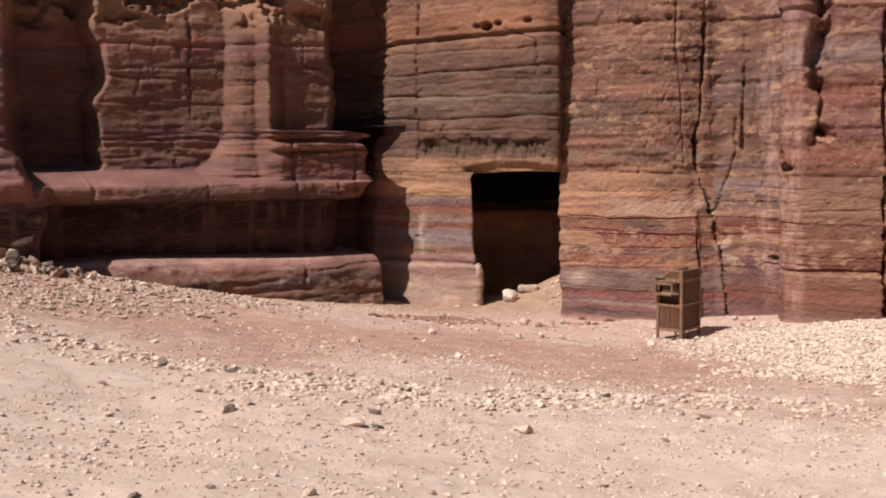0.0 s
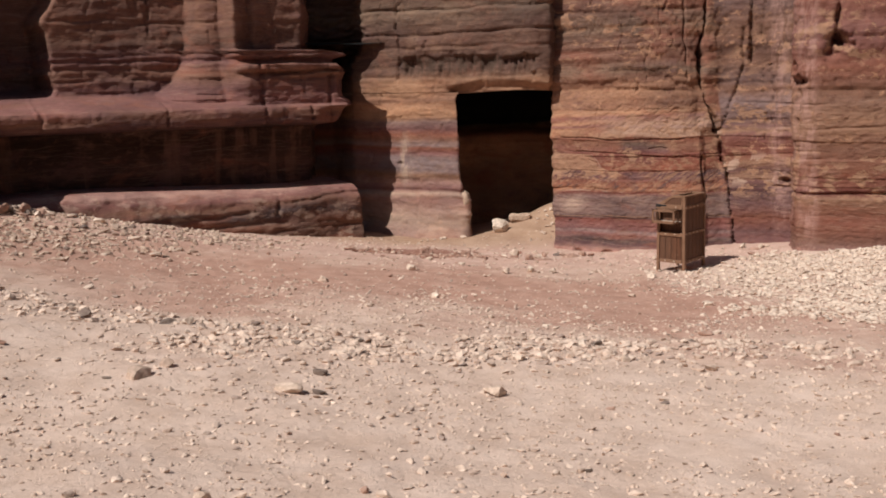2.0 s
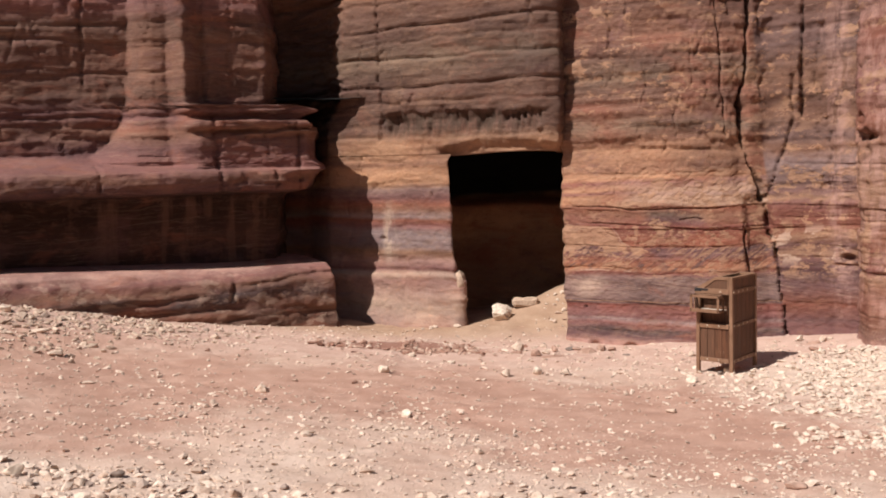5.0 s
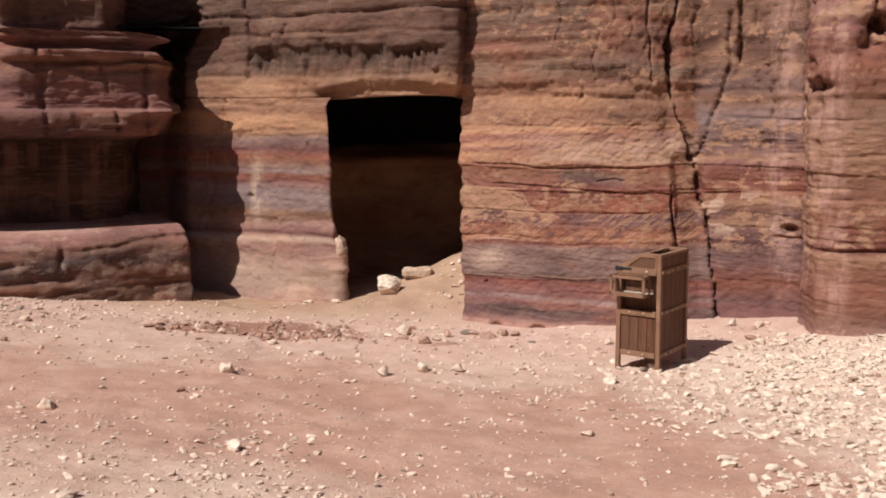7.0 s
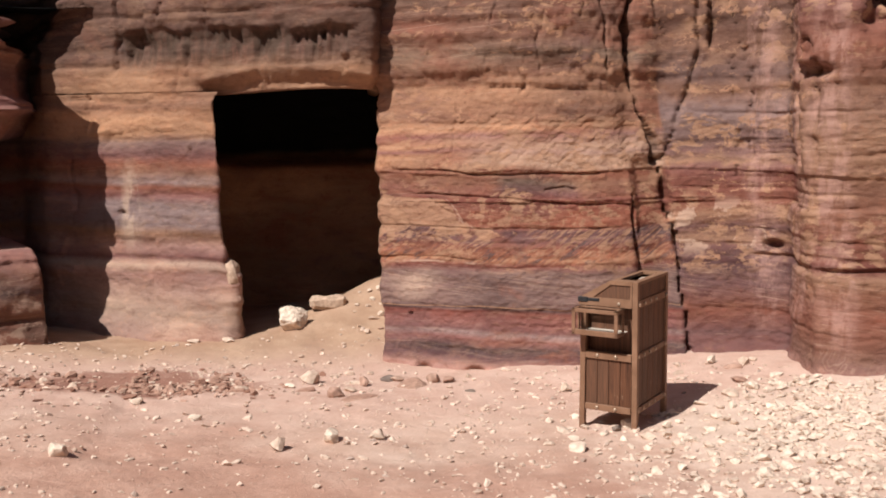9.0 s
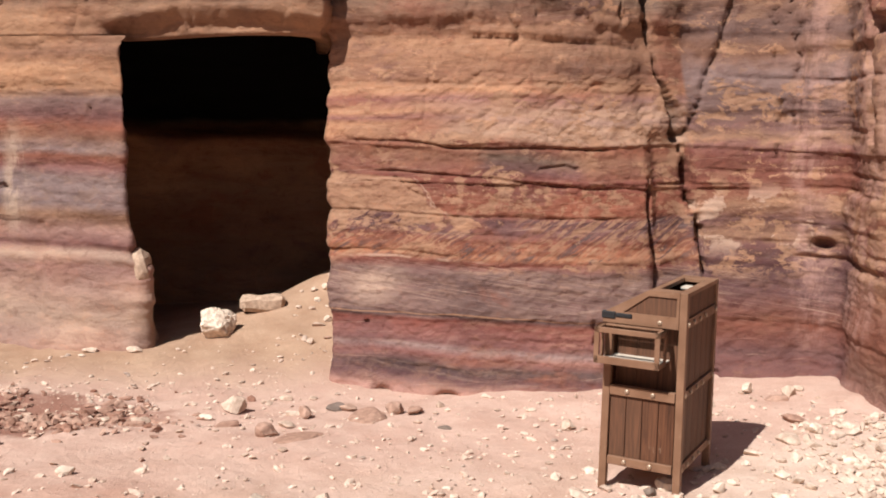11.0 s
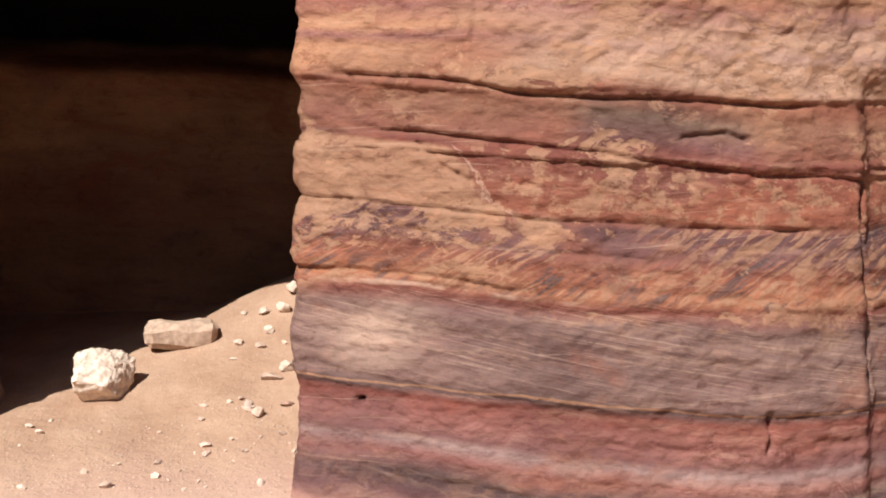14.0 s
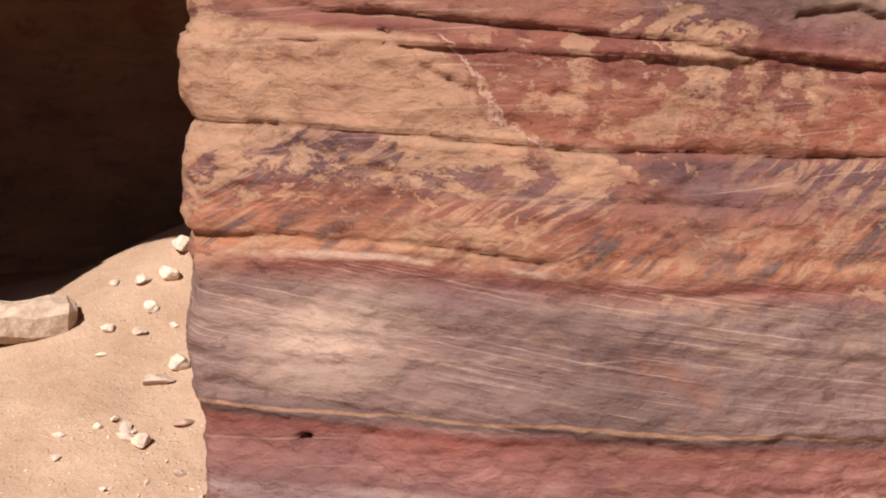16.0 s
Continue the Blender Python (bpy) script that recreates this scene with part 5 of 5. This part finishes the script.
for x, y, size, tone in (
        (-1.55, 6.53, 0.21, "pale"), (-1.72, 6.5, 0.06, "dark"), (-0.64, 6.37, 0.20, "pale"), (0.56, 6.6, 0.17, "pale"), (-0.52, 6.85, 0.12, "dark"), (1.42, 8.2, 0.13, "dark"), (1.3, 8.15, 0.1, "white"),
        (-1.84, 8.4, 0.18, "dark"), (-1.7, 8.45, 0.12, "white"), (-2.44, 8.27, 0.16, "dark"), (-4.25, 14.35, 0.24, "white"), (-4.0, 14.2, 0.16, "pale"), (-3.06, 12.63, 0.17, "pale"), (-2.39, 11.52, 0.11, "pale"),
        (0.26, 4.22, 0.13, "pale"), (-0.44, 4.36, 0.10, "pale"), (-0.71, 4.44, 0.09, "pale"), (0.84, 4.52, 0.08, "dark"), (-1.48, 4.11, 0.08, "dark"), (-1.91, 3.88, 0.12, "dark"), (0.9, 5.2, 0.06, "dark"),
        (1.30, 14.85, 0.16, "red"), (1.63, 14.81, 0.14, "pale"), (1.50, 14.62, 0.17, "red"), (0.13, 14.5, 0.1, "white"), (0.56, 13.96, 0.12, "white"), (1.69, 13.46, 0.13, "pale"), (1.40, 13.32, 0.16, "white"),
        (-0.08, 12.91, 0.15, "white"), (1.08, 13.18, 0.15, "pale"), (0.35, 16.9, 0.11, "pale"), (0.66, 16.75, 0.13, "pale"), (2.85, 13.06, 0.16, "white"), (2.72, 13.2, 0.08, "pale"),
        (2.30, 15.1, 0.17, "red"), (2.42, 15.06, 0.14, "red"), (1.97, 15.3, 0.14, "dark"), (2.03, 15.24, 0.13, "red"), (1.35, 15.3, 0.2, "pale"), (1.68, 15.11, 0.11, "white"), (1.76, 15.05, 0.13, "red"),
        (1.18, 15.06, 0.09, "white"), (0.82, 15.04, 0.12, "pale"), (1.68, 15.6, 0.1, "pale"), (1.85, 15.58, 0.07, "pale"), (3.12, 14.96, 0.06, "white"), (3.23, 14.6, 0.13, "pale"), (3.79, 15.02, 0.09, "white"), (2.52, 14.68, 0.08, "dark"),
        (2.6, 15.2, 0.07, "pale"), (2.62, 15.06, 0.06, "white"), (4.53, 14.92, 0.13, "white"), (4.74, 14.78, 0.14, "pale"), (4.85, 14.85, 0.12, "pale"), (4.62, 14.7, 0.16, "red"), (4.23, 13.92, 0.17, "pale"), (4.45, 14.25, 0.14, "red"),
        (2.02, 17.0, 0.12, "pale"), (2.1, 17.06, 0.10, "pale"), (1.93, 16.66, 0.085, "pale"), (2.07, 16.73, 0.06, "red"), (2.05, 17.45, 0.09, "white"), (1.9, 17.36, 0.08, "pale"), (1.86, 17.2, 0.06, "white"), (2.0, 17.3, 0.07, "pale"),
        (2.15, 17.6, 0.1, "white"), (2.22, 17.75, 0.12, "pale"), (2.05, 17.62, 0.07, "pale"), (1.95, 17.7, 0.08, "pale"), (2.12, 17.3, 0.05, "white"), (0.05, 8.9, 0.1, "pale"), (0.7, 9.6, 0.09, "pale"), (-0.4, 9.8, 0.12, "pale"), (0.2, 10.9, 0.11, "white"), (-1.0, 11.6, 0.13, "pale"), (-0.3, 12.2, 0.09, "red"), (2.3, 11.4, 0.1, "pale"), (2.9, 10.6, 0.12, "white"),
        (-2.9, 9.8, 0.12, "pale"), (-3.4, 10.8, 0.13, "red"), (-4.4, 12.4, 0.13, "pale"), (-3.6, 13.6, 0.14, "pale"), (-4.9, 13.9, 0.17, "white"), (-5.3, 14.2, 0.2, "pale"), (-5.0, 14.4, 0.15, "pale"), (-5.6, 14.1, 0.26, "pale"), (-5.75, 13.9, 0.2, "dark"), (-5.35, 13.95, 0.22, "pale"), (-5.9, 14.2, 0.3, "pale"), (-5.5, 13.7, 0.16, "white"), (-4.6, 14.35, 0.2, "pale")):
    lay(x, y, size, tone)

# angular rocks heaped against the foot of the outcrop
HEAP = {key: [stone_mesh("rock", 700 + i + 20 * j, mat, flat, 0.3, 2) for i, flat in enumerate((0.7, 0.95, 0.6, 0.8))] for j, (key, mat) in enumerate((("brown", RED_STONE), ("grey", DARK_STONE), ("buff", STONE)))}
heap = random.Random(31)
for k in range(64):
    along, off = heap.uniform(0, 1) ** 1.2, heap.gauss(0, 0.17)
    x, y = -5.95 + 1.15 * along + off * 0.4, 13.45 + 0.75 * along - abs(off) * 0.8
    size = heap.uniform(0.10, 0.24) * (1 - 0.35 * along)
    height = max(0.0, 0.26 * (1 - abs(off) / 0.3)) * (1 - 0.7 * along) * heap.uniform(0, 1)
    key = heap.choice(("brown", "brown", "grey", "buff"))
    rock = new("rock", heap.choice(HEAP[key]))
    rock.matrix_world = pose(x, y, rest(x, y) + height - 0.05 * size, heap.uniform(-50, 50), heap.uniform(-50, 50), heap.uniform(0, 360)) @ Matrix.Diagonal((size * heap.uniform(0.8, 1.3), size * heap.uniform(0.5, 0.8), size, 1))
    tagged(rock, f"angular {key} rock in a heap at the outcrop's foot", "rock", "heap of rocks")

# the white boulder, the slab and the ridge of earth in the doorway
boulder_mesh = stone_mesh("boulder", 924, WHITE_STONE, 0.95, 0.17, 5)
for v in boulder_mesh.vertices:
    v.co *= 1 + 0.055 * noise.noise(v.co * 7.0) + 0.03 * noise.noise(v.co * 17.0) + 0.015 * noise.noise(v.co * 40.0)
boulder = tagged(new("boulder", boulder_mesh), "rough white limestone boulder sitting in the doorway", "boulder")
boulder.matrix_world = pose(1.25, 17.02, rest(1.25, 17.02) - 0.02, 8, -5, 40) @ Matrix.Diagonal((0.34, 0.29, 0.285, 1))
bm = boxes((-0.185, -0.09, 0, 0.185, 0.09, 0.125), bevel=0.030)
bmesh.ops.subdivide_edges(bm, edges=list(bm.edges), cuts=4, use_grid_fill=True)
for v in bm.verts:
    v.co += Vector((noise.noise(v.co * 9), noise.noise(v.co * 9 + Vector((7, 0, 0))), noise.noise(v.co * 9 + Vector((0, 7, 0))))) * 0.022 + Vector((0, 0, 1)) * noise.noise(v.co * 31) * 0.006
    v.co.z *= 1.0 + 0.25 * v.co.x
me = bpy.data.meshes.new("stone_block")
bm.to_mesh(me)
bm.free()
me.materials.append(SLAB)
block = tagged(new("stone_block", me), "long buff stone block lying in the doorway's shade edge", "stone block")
block.matrix_world = pose(1.62, 17.48, rest(1.62, 17.48) - 0.01, 0, 0, 2)
knob = stone_mesh("jamb_stone", 937, SLAB, 1.3, 0.08, 3)
jamb_stone = tagged(new("jamb_stone", knob), "pale rounded stone projecting from the doorway's jamb", "jamb stone", kind="structure")
jamb_stone.matrix_world = pose(0.69, 16.95, -0.88, 0, 6, 10) @ Matrix.Diagonal((0.20, 0.24, 0.27, 1))
flat_mesh = stone_mesh("flat_rock", 955, RED_STONE, 0.34, 0.2, 3)
flat_rock = tagged(new("flat_rock", flat_mesh), "flat pinkish rock half buried in trodden earth", "flat rock")
flat_rock.matrix_world = pose(1.62, 14.55, rest(1.62, 14.55) - 0.05, 0, 0, 20) @ Matrix.Diagonal((0.42, 0.32, 0.3, 1))
flat_rock = tagged(new("flat_rock", flat_mesh), "flat buff rock half buried before the banded wall", "flat rock")
flat_rock.matrix_world = pose(2.1, 15.0, rest(2.1, 15.0) - 0.04, 0, 0, 75) @ Matrix.Diagonal((0.40, 0.26, 0.36, 1))


def gravel(name, label, material, places, sizes, seed):
    """Many small stones in one mesh: flattened, cut icosahedra."""
    rng = np.random.default_rng(seed)
    bm = bmesh.new()
    bmesh.ops.create_icosphere(bm, subdivisions=1, radius=0.5)
    bm.verts.ensure_lookup_table()
    unit = np.array([v.co[:] for v in bm.verts])
    tris = np.array([[v.index for v in f.verts] for f in bm.faces])
    bm.free()
    k = len(places)
    shape = unit[None] * (1 + 0.28 * rng.standard_normal((k, len(unit), 1)).clip(-1.3, 1.3))
    shape = shape * np.stack([rng.uniform(0.9, 1.5, k), rng.uniform(0.6, 1.0, k), rng.uniform(0.35, 0.75, k)], -1)[:, None, :]
    a = rng.uniform(0, 2 * np.pi, k)
    c, s = np.cos(a)[:, None], np.sin(a)[:, None]
    tilt = rng.normal(0, 0.2, k)[:, None]
    x, y, z = shape[..., 0], shape[..., 1], shape[..., 2]
    z = z + tilt * x
    pts = np.stack([x * c - y * s, x * s + y * c, z], -1) * sizes[:, None, None]
    base = ground_full(places[:, 0], places[:, 1]) + 0.12 * sizes
    pts = pts + np.stack([places[:, 0], places[:, 1], base], -1)[:, None, :]
    faces = (tris[None] + (np.arange(k) * len(unit))[:, None, None]).reshape(-1, 3)
    me = bpy.data.meshes.new(name)
    me.vertices.add(k * len(unit))
    me.vertices.foreach_set("co", pts.reshape(-1).astype(np.float32))
    me.loops.add(faces.size)
    me.loops.foreach_set("vertex_index", faces.reshape(-1).astype(np.int32))
    me.polygons.add(len(faces))
    me.polygons.foreach_set("loop_start", np.arange(0, faces.size, 3, dtype=np.int32))
    me.update(calc_edges=True)
    me.polygons.foreach_set("use_smooth", np.zeros(len(faces), dtype=bool))
    me.materials.append(material)
    return tagged(new(name, me), label, "gravel", kind="stuff")


def scatter(k, x0, x1, y0, y1, weight, seed, lo, hi, power=2.2):
    """k places where weight(x, y) allows them, and sizes with few large ones."""
    rng = np.random.default_rng(seed)
    x, y = rng.uniform(x0, x1, k * 8), rng.uniform(y0, y1, k * 8)
    keep = rng.uniform(0, 1, k * 8) < weight(x, y)
    pts = np.stack([x[keep], y[keep]], -1)[:k]
    return pts, lo + (hi - lo) * rng.uniform(0, 1, len(pts)) ** power


def open_ground(x, y):
    """1 where no wall stands."""
    left = (front(x) - 0.40 > y) | (x > -0.9)
    mid = (17.45 - 0.6 * (x + 0.3) - 0.15 > y) | (x > 0.8)
    right = (np.interp(x, [0.8, 2.0, 2.1, 2.5, 3.2, 4.1, 4.9, 5.0, 6.4, 10], [17.6, 17.6, 15.85, 15.55, 15.25, 15.2, 14.9, 13.9, 13.5, 12.9]) > y)
    return left & mid & right


def clump(x, y, seed, scale=0.8):
    return np.clip(0.5 + 0.9 * fbm(x * scale, y * scale, 0.0, 3, 0.55, seed), 0, 1)


def band(x, y):
    line = np.interp(x, [-6, -3, -1.8, -0.5, 0.7, 2, 3.3, 6], [10.2, 8.9, 8.1, 7.7, 8.0, 8.15, 7.9, 8.2])
    return np.exp(-((y - line) / 0.55) ** 2) * clump(x, y, 401, 1.6)


def right_rubble(x, y):
    return (0.03 + 0.97 * step(14.2, 13.75, y - 0.1 * (x - 4) + 0.3 * fbm(x * 1.5, y * 1.5, 0.0, 2, 0.5, 404))) * step(2.5, 3.9, x + 0.5 * fbm(x * 0.8, y * 0.8, 0.0, 3, 0.5, 403) - 0.25 * np.abs(y - 12.3)) * open_ground(x, y) * (0.35 + 0.65 * clump(x, y, 405, 1.4)) * step(8.4, 6.6, x) * step(6.6, 8.0, y)


def bank(x, y):
    return step(-1.2, -3.4, x + 0.6 * fbm(x * 0.7, y * 0.7, 0.0, 3, 0.5, 407) + 0.5 * np.abs(y - front(x) + 1.2)) * open_ground(x, y)


def scrape(x, y):
    return np.exp(-(((x - 0.05) / 0.75) ** 2 + ((y - 15.12) / 0.36) ** 2)) * clump(x, y, 409, 3.0)


gravel("rubble_band", "band of pale broken gravel across the sandy ground", PEBBLE, *scatter(4600, -6, 6, 5.5, 11.5, band, 1, 0.016, 0.085, 2.2), 11)
gravel("rubble_spread", "spread of whitish limestone rubble on sloping ground", RUBBLE, *scatter(16000, 2.2, 8.5, 6.5, 15.2, right_rubble, 2, 0.014, 0.085, 2.6), 12)
gravel("rubble_bank", "grey-buff rubble heaped along the bank", BUFF, *scatter(3600, -8, -0.8, 10.5, 16.6, bank, 3, 0.018, 0.09, 2.4), 13)
gravel("red_gravel", "reddish sandstone chips in a shallow scrape", REDDISH, *scatter(760, -1.6, 1.8, 14.2, 15.9, scrape, 4, 0.02, 0.09, 2.0), 14)
gravel("gravel", "loose fine gravel strewn over sandy ground", PEBBLE, *scatter(24000, -9.0, 9.0, 0.0, 16.8, lambda x, y: open_ground(x, y) * (0.15 + 0.85 * clump(x, y, 411, 0.9)) * step(9.0, 5.5, np.abs(x)) * step(0.0, 3.0, y), 5, 0.008, 0.05, 3.2), 15)
gravel("fine_grit", "fine pale grit on trodden sand", PEBBLE, *scatter(16000, -5.0, 6.0, 3.2, 12.5, lambda x, y: (0.3 + 0.7 * clump(x, y, 415, 1.2)) * step(5.5, 2.5, np.abs(x - 0.5)) * step(1.0, 3.5, y) * step(12.5, 9.5, y), 6, 0.007, 0.03, 2.4), 16)

# larger stones among the gravel
for seed, k, box, weight, tones in ((21, 55, (-5.5, 4.5, 6.0, 10.5), band, ("pale", "pale", "white", "dark")), (22, 110, (2.5, 5.8, 9.5, 14.2), right_rubble, ("white", "pale", "white")),
                                    (23, 40, (-6.0, -1.5, 11.0, 15.0), bank, ("pale", "pale", "dark")), (24, 34, (-0.9, 0.95, 14.75, 15.5), scrape, ("red", "red", "pale")),
                                    (25, 40, (-3.5, 4.0, 4.0, 14.6), lambda x, y: 0.4 + 0 * x, ("pale", "pale", "red", "dark"))):
    places, sizes = scatter(k, *box, weight, seed, 0.045, 0.115, 1.8)
    for (x, y), size in zip(places, sizes):
        lay(float(x), float(y), float(size), pick.choice(tones))
